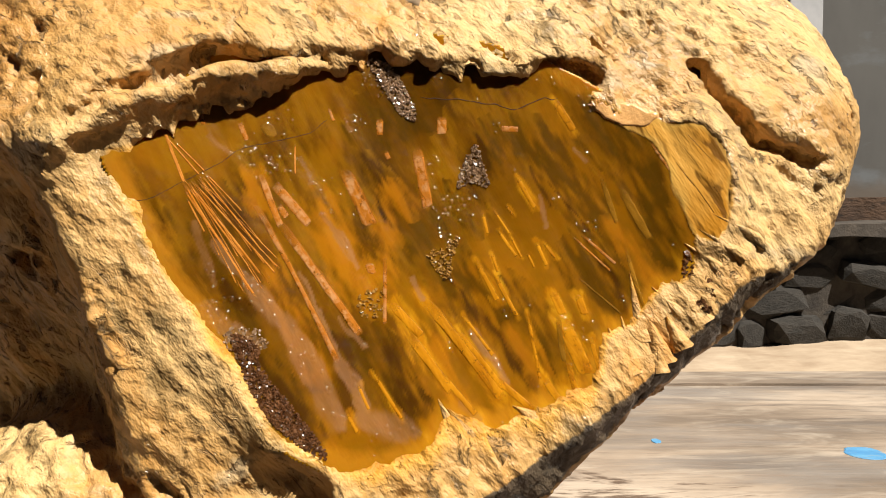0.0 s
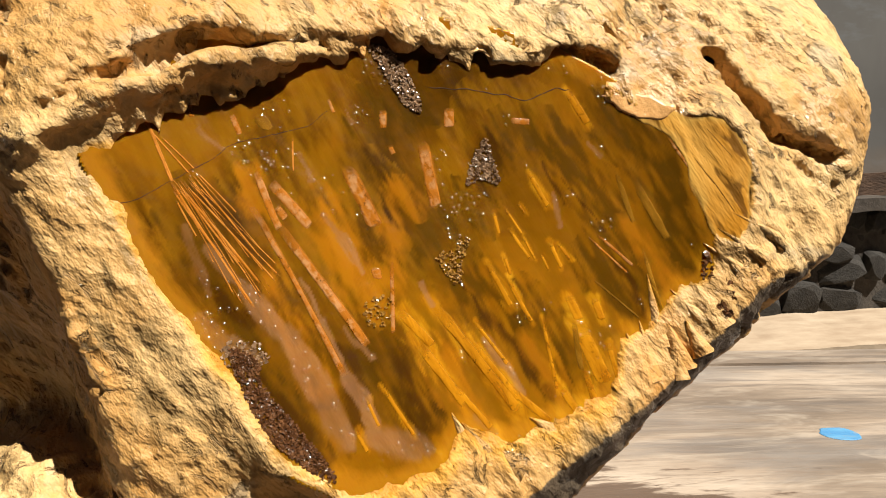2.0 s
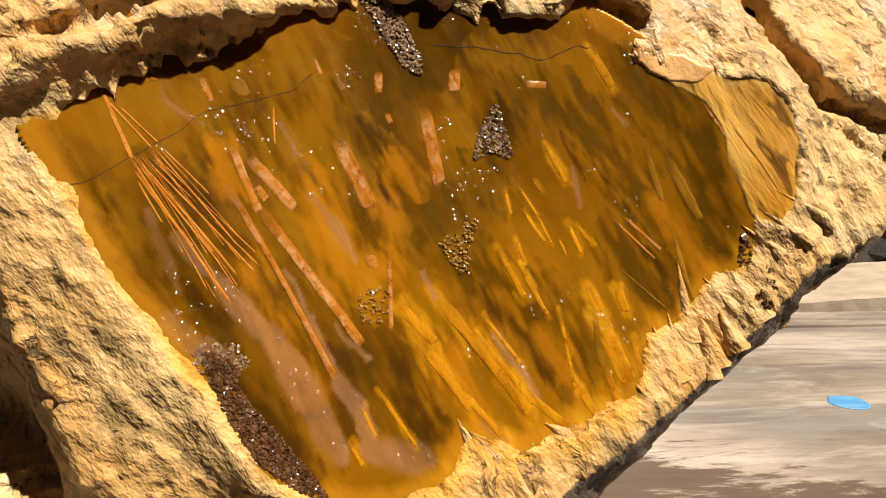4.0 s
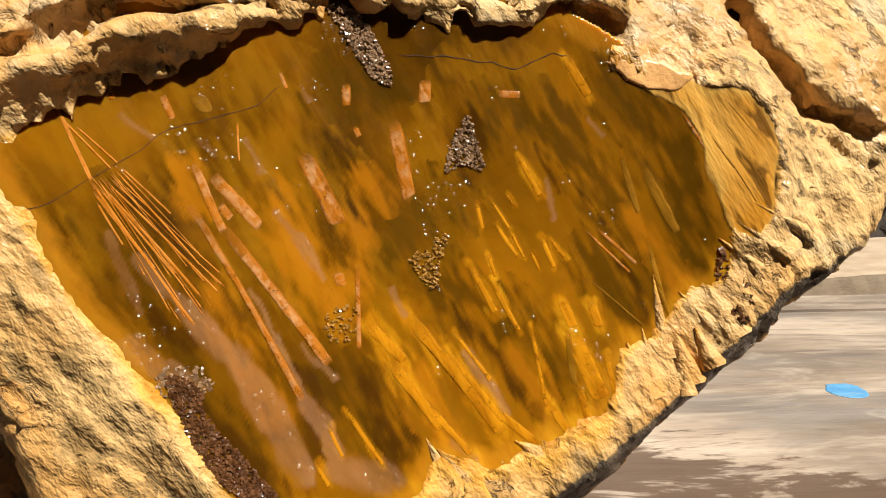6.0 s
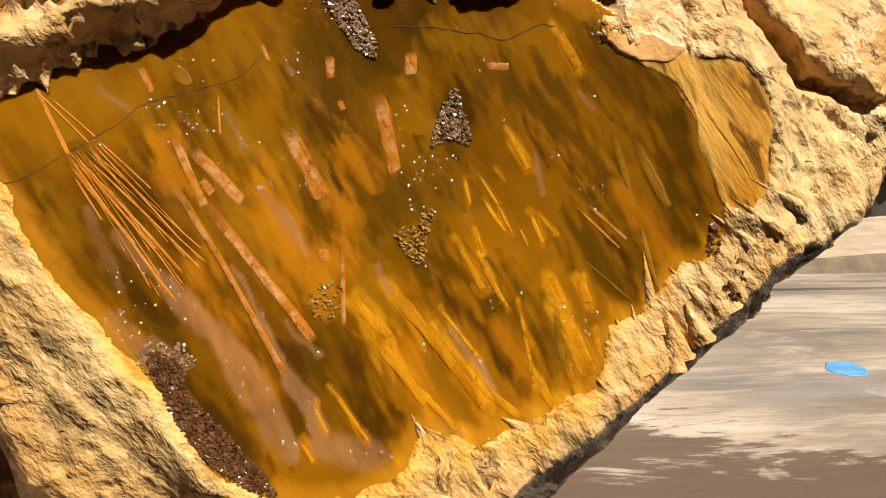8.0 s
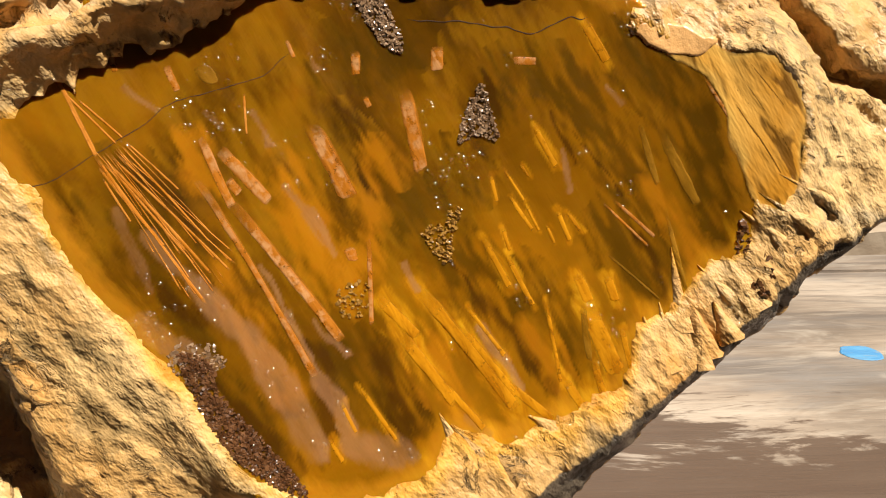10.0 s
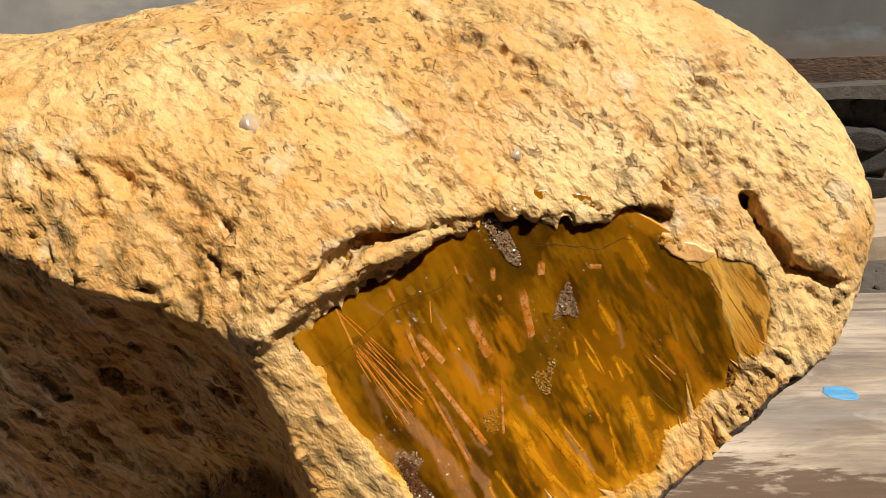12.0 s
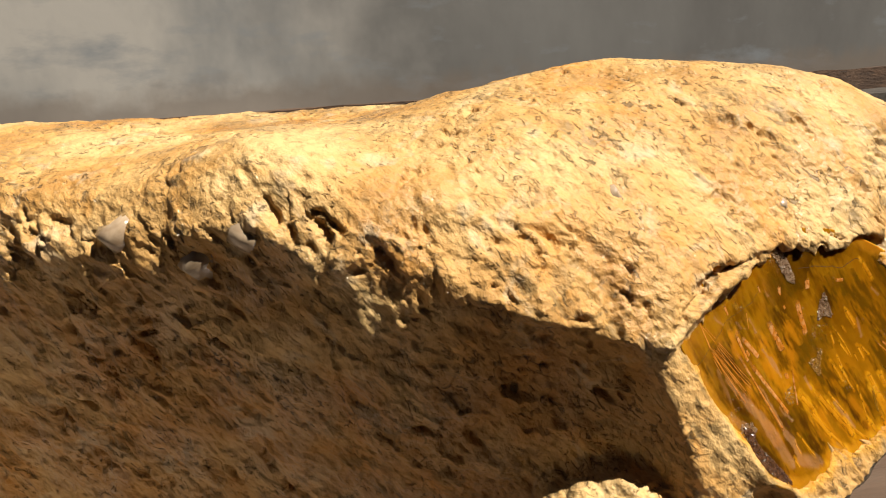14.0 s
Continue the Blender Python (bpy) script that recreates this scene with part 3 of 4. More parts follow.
def outline_distance(poly, x, z):
    """Signed distance (inside below 0) of points to a closed outline."""
    best, inside = np.full(x.shape, 1e9), np.zeros(x.shape, bool)
    for (x0, z0), (x1, z1) in zip(poly, np.roll(poly, -1, 0)):
        dx, dz = x1 - x0, z1 - z0
        t = np.clip(((x - x0) * dx + (z - z0) * dz) / (dx * dx + dz * dz + 1e-15), 0, 1)
        best = np.minimum(best, (x - x0 - t * dx) ** 2 + (z - z0 - t * dz) ** 2)
        inside ^= ((z0 > z) != (z1 > z)) & (x < (x1 - x0) * (z - z0) / (z1 - z0 + 1e-15) + x0)
    return np.where(inside, -1, 1) * np.sqrt(best)


# swells of the upper side: rows along x, columns along y
SWELL_X, SWELL_Y = (-0.42, -0.28, -0.16, -0.08, -0.02, 0.04, 0.10, 0.15), (0.19, 0.24, 0.30, 0.36)
SWELL = ((0, 0, 0, 0), (0.0079, 0.0217, 0.0143, -0.0004), (-0.0034, 0.0166, 0.0193, 0.0108), (-0.0145, 0.0125, 0.0106, 0.023),
         (-0.0215, 0.004, 0.0187, 0.0147), (-0.0262, 0.0093, 0.0185, 0.0084), (-0.0291, -0.0082, 0.0192, 0.0162), (-0.0165, -0.0015, -0.0042, -0.0007))


def top_height(x, y):
    x, b = np.clip(x, -0.5, 0.2), y - 0.25
    g = 0.2674 - 0.0361 * x - 0.206 * x ** 2 - 0.2668 * x ** 3 + 0.2591 * b - 0.5451 * b ** 2 - 0.0547 * x * b
    for cx, row in zip(SWELL_X, SWELL):
        gx = np.exp(-((x - cx) / 0.06) ** 2)
        for cy, amount in zip(SWELL_Y, row):
            if amount:
                g = g + amount * gx * np.exp(-((y - cy) / 0.05) ** 2)
    return g


def side_depth(x, z):
    return 0.1202 - 0.427 * x - 0.2698 * (z - 0.2)


def face_depth(x, z):
    x, z = np.clip(x, -0.12, 0.15), z - 0.2
    y = 0.2109 + 0.1721 * x + 0.2708 * z - 1.8046 * x * x - 0.3942 * x * z - 1.3045 * z * z
    return y - 0.003 * np.exp(-((x - 0.086) / 0.014) ** 2) + 0.5 * np.maximum(x - 0.090, 0)


FIBRE = np.array([[0.88, 0, -0.47], [0, 1, 0], [0.47, 0, 0.88]])


def core_front(x, z):
    """The worn front of the agate, slightly rippled along its fibres."""
    x, z = np.asarray(x, float), np.asarray(z, float)
    p = np.stack([x.ravel(), 0 * x.ravel(), z.ravel()], 1)
    q = p @ FIBRE
    r = 0.0003 * fbm(q / np.array([0.006, 1, 0.03]), 2, seed=8) + 0.0005 * fbm(p / 0.02, 1, seed=2)
    return face_depth(x, z) - 0.0003 + r.reshape(x.shape)


LIP_X = (-0.125, -0.1, -0.088, -0.072, -0.052, -0.022, -0.016, -0.006, 0.004, 0.016, 0.0287, 0.04, 0.053, 0.061, 0.071, 0.0835, 0.094, 0.0998, 0.109, 0.123, 0.16)
LIP_Z = (0.174, 0.196, 0.2045, 0.2145, 0.2235, 0.2317, 0.236, 0.2326, 0.229, 0.2266, 0.228, 0.2297, 0.2214, 0.212, 0.220, 0.230, 0.223, 0.2124, 0.2033, 0.195, 0.18)
BROW_X, BROW_Y = (-0.14, -0.1, -0.067, -0.045, -0.02, 0.005, 0.03, 0.05, 0.085, 0.105, 0.125, 0.16), (0.156, 0.167, 0.184, 0.195, 0.209, 0.213, 0.2165, 0.218, 0.226, 0.217, 0.214, 0.23)
CORE = curve([(-0.0881, 0.1990), (-0.076, 0.2185), (-0.05, 0.231), (-0.0296, 0.234), (-0.006, 0.234), (0.017, 0.231), (0.033, 0.226), (0.053, 0.2148),
              (0.0695, 0.2017), (0.0730, 0.1864), (0.0759, 0.1717), (0.0735, 0.1601), (0.0663, 0.1584), (0.0563, 0.1472), (0.0483, 0.1431), (0.0440, 0.1314),
              (0.0362, 0.1278), (0.0285, 0.1244), (0.0196, 0.1225), (0.0122, 0.1207), (0.0012, 0.1240), (-0.0032, 0.1165), (-0.0113, 0.1145), (-0.0216, 0.1130), (-0.0290, 0.1144),
              (-0.0422, 0.1217), (-0.0482, 0.1300), (-0.0532, 0.1394), (-0.0602, 0.1469), (-0.0650, 0.1552), (-0.0707, 0.1620), (-0.0759, 0.1710), (-0.0805, 0.1805), (-0.0849, 0.1876)])
SIDE_CORE = curve([(0.0499, 0.2132), (0.0669, 0.2115), (0.0730, 0.2085), (0.0822, 0.2072), (0.0893, 0.1941), (0.0893, 0.1822), (0.0835, 0.1712), (0.0760, 0.1731), (0.0712, 0.1864), (0.0685, 0.1971), (0.0560, 0.2063)])


def capsule(X, Y, Z, a, b, r):
    a, b = np.array(a), np.array(b)
    ab = b - a
    t = np.clip(((X - a[0]) * ab[0] + (Y - a[1]) * ab[1] + (Z - a[2]) * ab[2]) / (ab @ ab), 0, 1)
    return np.sqrt((X - a[0] - t * ab[0]) ** 2 + (Y - a[1] - t * ab[1]) ** 2 + (Z - a[2] - t * ab[2]) ** 2) - r


def boulder_field(X, Y, Z, wob, lumps):
    top = (Z - top_height(X, Y)) / 1.35
    side = (side_depth(X, Z) - 0.009 * np.clip(-(X + 0.1) / 0.12, 0, 1) - 0.016 * np.clip((X + 0.105) / 0.045, 0, 1) - Y) / 1.12
    side = side + (0.012 / 1.12) * np.clip((-0.080 - 0.25 * (Z - 0.13) - X) / 0.02, 0, 1) * np.clip((X + 0.22) / 0.08, 0, 1) * np.clip((0.215 - Z) / 0.03, 0, 1)
    d = smax(top, side, 0.012 + 0.030 * np.clip(-(X + 0.1) / 0.12, 0, 1))
    # rounded end on the right, the back, the end on the left
    cap = (np.sqrt((np.maximum(X, 0) / 0.1654) ** 2 + ((Y - 0.30) / 0.1268) ** 2 * (1 - 0.2 * np.clip((0.17 - Z) / 0.03, 0, 1)) + (np.maximum(Z - 0.2028, 0) / 0.1493) ** 2) - 1) * 0.14
    d = smax(d, cap - np.clip(-X * 2.0, 0, 1), 0.02)
    d = smax(d, Y - 0.50, 0.06)
    d = smax(d, -0.58 - X, 0.06)
    lip = np.interp(X, LIP_X, LIP_Z).astype(np.float32) + 0.0018 * wob
    brow = np.interp(X, BROW_X, BROW_Y).astype(np.float32)
    d = smax(d, (brow + 0.55 * (Z - lip) - Y) / 1.14, 0.006)
    # under side on the right
    cham = 0.506 * X - 0.760 * Y - 0.408 * Z + 0.1687
    belly = (X - 0.068) * 0.56 + (Y - 0.21) * 0.20 + (Z - 0.1215) * -0.80
    d = smax(d, cham, 0.002)
    d = smax(d, belly, 0.012)
    d = smax(d, -Z, 0.01)
    # a foot of the broken face low on the left, with a hollow above it
    foot = (np.sqrt(((X + 0.105) / 0.055) ** 2 + ((Y - 0.205) / 0.045) ** 2 + ((Z - 0.079) / 0.043) ** 2) - 1) * 0.045
    d = smin(d, foot, 0.012)
    # broken face under the lip
    margin = 0.1725 + 0.12 * (X + 0.075) + 0.10 * (Z - 0.15)
    face = (np.where(X < -0.03, np.maximum(face_depth(X, Z), margin), face_depth(X, Z)) - Y) / 1.05
    steep = np.interp(X, (-0.10, -0.05, 0.0), (1.3, 1.5, 2.0)).astype(np.float32)
    under = (lip - Z - steep * (Y - brow)) / np.sqrt(1 + steep * steep)
    under = under - 0.0014 * lumps
    d = smax(d, smin(face, under, 0.002), 0.002)
    # open cracks beneath the lip on the right and the dark pocket
    deep = 0.23 + (Y - 0.23) * 0.30
    slot = capsule(X, deep, Z, (0.0865, 0.231, 0.2270), (0.0925, 0.230, 0.2145), 0.0034)
    slot = np.minimum(slot, capsule(X, deep, Z, (0.0925, 0.230, 0.2145), (0.101, 0.227, 0.2030), 0.0036))
    slot = np.minimum(slot, capsule(X, deep, Z, (0.101, 0.227, 0.2030), (0.122, 0.225, 0.1955), 0.0028))
    slot = np.minimum(slot, capsule(X, Y, Z, (0.092, 0.256, 0.2230), (0.112, 0.254, 0.2040), 0.0190)) + 0.0006 * wob
    pocket = (np.sqrt(((X - 0.0425) / 0.012) ** 2 + ((Y - 0.221) / 0.012) ** 2 + ((Z - 0.2235) / 0.0055) ** 2) - 1) * 0.006
    # a second crack that splits the brow over the lip
    for a, b, r in (((-0.097, 0.172, 0.2040), (-0.086, 0.179, 0.2140), 0.0016), ((-0.086, 0.179, 0.2140), (-0.077, 0.184, 0.2175), 0.0020),
                    ((-0.077, 0.184, 0.2175), (-0.066, 0.190, 0.2245), 0.0030), ((-0.066, 0.190, 0.2245), (-0.052, 0.194, 0.2262), 0.0036), ((-0.052, 0.194, 0.2262), (-0.034, 0.201, 0.2270), 0.0026)):
        slot = np.minimum(slot, capsule(X, a[1] + (Y - a[1]) * 0.35, Z, a, (b[0], a[1] + (b[1] - a[1]) * 0.35, b[2]), r) + 0.0008 * wob)
    # flaked scars on the upper side and a worn hole in the shaded side
    for a, b, r in (((-0.130, 0.258, 0.2975), (-0.112, 0.245, 0.2905), 0.0026), ((-0.112, 0.245, 0.2905), (-0.097, 0.235, 0.2835), 0.0030), ((-0.056, 0.255, 0.2945), (-0.046, 0.257, 0.2945), 0.0020), ((0.033, 0.2215, 0.2500), (0.044, 0.2180, 0.2395), 0.0017),
                    ((-0.305, 0.261, 0.124), (-0.298, 0.262, 0.111), 0.0042), ((-0.298, 0.262, 0.111), (-0.291, 0.264, 0.090), 0.0034), ((-0.336, 0.282, 0.100), (-0.332, 0.282, 0.092), 0.0030)):
        slot = np.minimum(slot, capsule(X, Y, Z, a, b, r) + 0.0010 * wob)
    d = smax(d, -np.minimum(slot, pocket), 0.002)
    return d


def split_quads(v, f):
    """Every quad into four."""
    e = np.sort(np.concatenate([f[:, [k, (k + 1) % 4]] for k in range(4)]), axis=1)
    key, inv = np.unique(e[:, 0].astype(np.int64) * (len(v) + 1) + e[:, 1], return_inverse=True)
    a, b = key // (len(v) + 1), key % (len(v) + 1)
    mid = (v[a] + v[b]) / 2
    cen = v[f].mean(1)
    n, m, q = len(v), len(mid), len(f)
    inv = inv.reshape(4, q) + n
    c = np.arange(q) + n + m
    out = np.concatenate([np.stack([f[:, k], inv[k], c, inv[k - 1]], 1) for k in range(4)])
    return np.concatenate([v, mid, cen]), out


def rind(rock, base):
    h = 0.0026
    gx, gy, gz = np.arange(-0.60, 0.18, h), np.arange(0.125, 0.52, h), np.arange(-0.01, 0.35, h)
    X, Y, Z = (a.astype(np.float32) for a in np.meshgrid(gx, gy, gz, indexing="ij"))
    U, V = np.meshgrid(gx, gy, indexing="ij")
    wob = fbm(np.stack([U.ravel(), V.ravel(), 0 * U.ravel()], 1) / 0.011, 3, 0.6, seed=4).reshape(U.shape)[:, :, None].astype(np.float32)
    U, V = np.meshgrid(gx, gz, indexing="ij")
    lumps = fbm(np.stack([U.ravel(), 0 * U.ravel(), V.ravel()], 1) / np.array([0.008, 1, 0.006]), 3, 0.6, seed=52).reshape(U.shape)[:, None, :].astype(np.float32)
    d = boulder_field(X, Y, Z, wob, lumps)
    for poly in (CORE, SIDE_CORE):
        shape = outline_distance(poly, U, V)[:, None, :].astype(np.float32)
        front = (Y - face_depth(X, Z)) / 1.05
        d = np.maximum(d, -np.maximum(np.maximum(front - 0.004, -0.0004 - front), shape + 0.004))
    v, f = surface_net(d, np.array((gx[0], gy[0], gz[0])), h)
    v, f = split_quads(v, f)
    n = vertex_normals(v, f)
    # relief: lumps, flaked scars, pits drawn out along the grain
    turn = np.array(Matrix.Rotation(radians(35), 3, "Y"))
    g = v @ turn.T
    on_face = np.clip(1 - np.abs(v[:, 1] - face_depth(v[:, 0], v[:, 2])) / 0.006, 0, 1) * (v[:, 0] > -0.1) * (v[:, 2] < 0.225)
    left = np.clip((-0.09 - v[:, 0]) / 0.05, 0, 1) * np.clip(-n[:, 1] * 1.2, 0, 1)
    brink = left * np.clip(1 - np.abs(n[:, 2] - 0.10) / 0.45, 0, 1)
    patch = np.clip(fbm(v / 0.045, 2, seed=17) * 1.3 + 0.45, 0, 1)
    beneath = np.clip(-n[:, 2] * 1.5, 0, 1) * (v[:, 2] > 0.19) * (v[:, 0] > -0.11)
    foot = np.clip((0.125 - v[:, 2]) / 0.02, 0, 1) * np.clip(1 - np.abs(v[:, 0] + 0.10) / 0.07, 0, 1)
    q = g + 0.004 * np.stack([fbm(v / 0.012, 2, seed=k) for k in (31, 32, 33)], 1)
    margin = np.clip((v[:, 0] + 0.125) / 0.02, 0, 1) * np.clip((-0.035 - v[:, 0]) / 0.02, 0, 1) * np.clip((0.215 - v[:, 2]) / 0.01, 0, 1) * np.clip((v[:, 2] - 0.10) / 0.02, 0, 1)
    patch, brink = patch * (1 - 0.8 * margin), brink * (1 - 0.8 * margin)
    w = 0.0016 * fbm(v / 0.035, 2)
    w += 0.0050 * brink * fbm(g / np.array([0.022, 0.024, 0.034]), 2, 0.6, seed=14)
    w += (0.0008 + 0.0008 * left + 0.0020 * beneath + 0.004 * foot) * fbm(g / np.array([0.010, 0.011, 0.016]), 3, 0.55, seed=3)
    w += 0.0013 * beneath * fbm(v / np.array([0.009, 0.010, 0.006]), 3, 0.6, seed=51)
    flat = 1 - 0.72 * np.clip((n[:, 2] - 0.6) / 0.25, 0, 1)
    w += flat * (0.0030 + 0.0042 * brink + 0.0030 * beneath - 0.001 * foot) * (0.4 + 0.6 * patch) * chips(q / np.array([0.012, 0.014, 0.022]), 1)
    w += flat * (0.0012 + 0.0014 * brink) * chips(q / np.array([0.0055, 0.006, 0.009]), 2)
    scar = fbm(q / np.array([0.008, 0.013, 0.018]), 3, 0.62, seed=6)
    w -= (0.0060 * patch + 0.005 * brink) * np.clip(scar - 0.48, 0, 0.8) ** 0.8
    w -= 0.0024 * flat * patch * np.clip(fbm(v / 0.0065, 2, seed=9) - 0.55, 0, 1)
    ridge = 1 - np.abs(fbm(v @ FIBRE / np.array([0.0050, 0.02, 0.04]), 2, seed=11))
    w = w * (1 - 0.55 * on_face) + on_face * (0.0012 * (ridge - 0.55) + 0.0020 * chips((v + 0.5 * (q - g)) @ FIBRE / np.array([0.0048, 0.010, 0.040]), 5)) * np.clip((v[:, 0] + 0.02) / 0.03, 0.2, 1)
    lipline = np.interp(v[:, 0], LIP_X, LIP_Z) - 0.012
    near = np.minimum(outline_distance(CORE[::2], v[:, 0], v[:, 2]), outline_distance(SIDE_CORE[::2], v[:, 0], v[:, 2]) + 0.0016)
    reach = 0.0022 + 0.0048 * np.clip((v[:, 0] + 0.03) / 0.03, 0, 1) * np.clip((0.150 - v[:, 2]) / 0.01, 0, 1) * np.clip((0.048 - v[:, 0]) / 0.006, 0, 1)
    reach = reach - 0.0012 * np.clip((v[:, 0] - 0.045) / 0.01, 0, 1)
    stain = (v[:, 0] < 0.105) * (1 - beneath) * np.clip((lipline + 0.008 - v[:, 2]) / 0.004, 0, 1) * np.exp(-np.clip(near, 0, 1) / reach) * np.clip(1 - np.abs(v[:, 1] - face_depth(v[:, 0], v[:, 2])) / 0.010, 0, 1)
    # crust mask on the chamfer, which also carries its painted shade
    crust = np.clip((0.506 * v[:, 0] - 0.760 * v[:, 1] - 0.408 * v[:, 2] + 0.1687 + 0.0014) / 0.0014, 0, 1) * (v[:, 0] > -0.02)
    v = v + n * w[:, None]
    rag = near + 0.0013 * fbm(v @ FIBRE / np.array([0.0030, 1, 0.010]), 3, seed=27)
    level = core_front(v[:, 0], v[:, 2]) - 0.45 * np.clip(rag, 0, 0.002) + 1.5 * np.clip(-rag, 0, 0.003)
    pull = np.exp(-(np.clip(near, 0, 1) / 0.0065) ** 2) * (n[:, 1] < -0.25) * np.clip(1.6 - np.abs(v[:, 1] - level) / 0.010, 0, 1) * np.clip((lipline - v[:, 2]) / 0.004, 0, 1)
    v[:, 1] += np.clip(pull, 0, 1) * (level - v[:, 1])
    ob = mesh_part("rind", v - base, f, RIND, rock, "rough cream-yellow rind with rusty stains")
    ob.data.attributes.new("stain", "FLOAT", "POINT").data.foreach_set("value", stain.astype(np.float32))
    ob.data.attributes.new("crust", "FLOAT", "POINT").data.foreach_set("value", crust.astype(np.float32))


def slab(name, poly, material, parent, base, s=0.0012, lift=0.0, thick=0.006, sink=0.004, wear=0.0012, seed=5, label="", spread=0.0):
    """A body of stone that fills an outline on the broken face, its front worn and its edges sunk."""
    lo, hi = poly.min(0) - 0.002 - spread, poly.max(0) + 0.002 + spread
    U, V = np.meshgrid(np.arange(lo[0], hi[0], s), np.arange(lo[1], hi[1], s), indexing="ij")
    p = np.stack([U.ravel(), 0 * U.ravel(), V.ravel()], 1)
    edge = outline_distance(poly, U, V) + (wear * fbm(p / max(0.006 * wear / 0.0012, 0.0015), 2, seed=seed)).reshape(U.shape)
    keep = edge < 0.7 * s + spread
    front = core_front(U, V) - lift + sink * np.clip(1 + edge / (0.25 * sink + 0.0003), 0, 1) ** 2
    i, j = np.nonzero(keep[:-1, :-1] & keep[1:, :-1] & keep[1:, 1:] & keep[:-1, 1:])
    used = np.zeros(U.shape, bool)
    for a, b in ((0, 0), (1, 0), (1, 1), (0, 1)):
        used[i + a, j + b] = True
    idx = np.full(U.shape, -1)
    idx[used] = np.arange(used.sum())
    verts = np.stack([U[used], front[used], V[used]], 1)
    faces = np.stack([idx[i, j], idx[i + 1, j], idx[i + 1, j + 1], idx[i, j + 1]], 1)
    nv, edges = len(verts), set()
    for q in faces.tolist():
        edges.update((q[k], q[(k + 1) % 4]) for k in range(4))
    rim = [(b, a, a + nv, b + nv) for a, b in edges if (b, a) not in edges]
    back = verts.copy()
    back[:, 1] = face_depth(back[:, 0], back[:, 2]) + thick
    ob = mesh_part(name, np.concatenate([verts, back]) - base, np.concatenate([faces, faces[:, ::-1] + nv, np.array(rim)]), material, parent, label)
    ob.data.attributes.new("rim", "FLOAT", "POINT").data.foreach_set("value", np.tile(-edge[used], 2).astype(np.float32))
    return ob


def strokes(x, z, rows, soft):
    """How far points lie within the streaks (x0, z0, x1, z1, width): 0..1, feathered and wavering with the fibres."""
    p = np.stack([x, 0 * x, z], 1)
    q = p @ FIBRE
    x = x + 0.0012 * fbm(q / np.array([0.003, 1, 0.010]), 3, 0.6, seed=41)
    grain = 0.9 * fbm(q / np.array([0.0016, 1, 0.007]), 3, seed=43)
    out = np.zeros(len(x))
    for x0, z0, x1, z1, wide in rows:
        dx, dz = x1 - x0, z1 - z0
        t = np.clip(((x - x0) * dx + (z - z0) * dz) / (dx * dx + dz * dz), 0, 1)
        d = np.hypot(x - x0 - t * dx, z - z0 - t * dz)
        out = np.maximum(out, np.clip((1 - d / (wide / 2)) / soft + 0.5 + grain, 0, 1) * (d < wide))
    return out


def fibre(name, x0, z0, x1, z1, wide, material, parent, base, blunt=0.75, proud=0.0006, seed=0, deep=0.0):
    """A flat splinter let into the agate; its local x runs across, its local z along."""
    rnd = random.Random(seed)
    n, m = 14, 5
    along = np.array((x1 - x0, z1 - z0))
    length = np.linalg.norm(along)
    along = along / length
    across = np.array((-along[1], along[0]))
    slant, bend = rnd.uniform(-0.5, 0.5) * wide, rnd.uniform(-0.02, 0.02)
    rows = []
    for i in range(n + 1):
        t = i / n
        w = wide / 2 * (blunt + (1 - blunt) * math.sin(math.pi * (0.1 + 0.8 * t))) * (0.9 + 0.2 * rnd.random())
        for k in range(m):
            a = -1 + 2 * k / (m - 1)
            p = np.array((x0, z0)) + along * (t * length + slant * a * 0.5) + across * (w * a + bend * length * math.sin(math.pi * t))
            rows.append((p[0], p[1], proud if 0 < k < m - 1 and 0 < i < n else -0.0001))
    r = np.array(rows)
    y = core_front(r[:, 0], r[:, 1]) + deep
    front = np.stack([r[:, 0], y - r[:, 2], r[:, 1]], 1)
    back = front.copy()
    back[:, 1] = y + 0.0012
    verts = np.concatenate([front, back])
    faces = [(i * m + k, i * m + k + 1, (i + 1) * m + k + 1, (i + 1) * m + k) for i in range(n) for k in range(m - 1)]
    nv = len(front)
    ring = [k for k in range(m)] + [i * m + m - 1 for i in range(1, n + 1)] + [n * m + k for k in range(m - 2, -1, -1)] + [i * m for i in range(n - 1, 0, -1)]
    faces += [tuple(q + nv for q in reversed(f)) for f in faces]
    faces += [(ring[k], ring[(k + 1) % len(ring)], ring[(k + 1) % len(ring)] + nv, ring[k] + nv) for k in range(len(ring))]
    c0 = np.array((x0, core_front(np.array([x0]), np.array([z0]))[0] + deep, z0)) - base
    m4 = Matrix(((across[0] * wide / 2, 0, along[0] * length, c0[0]), (0, 0.001, 0, c0[1]), (across[1] * wide / 2, 0, along[1] * length, c0[2]), (0, 0, 0, 1)))
    inv = np.array(m4.inverted())
    local = (np.c_[verts - base, np.ones(len(verts))] @ inv.T)[:, :3]
    ob = mesh_part(name, local, np.array(faces), material, parent)
    ob.matrix_local = m4
    bm = bmesh.new()
    bm.from_mesh(ob.data)
    bmesh.ops.recalc_face_normals(bm, faces=bm.faces)
    bm.to_mesh(ob.data)
    bm.free()
    return ob


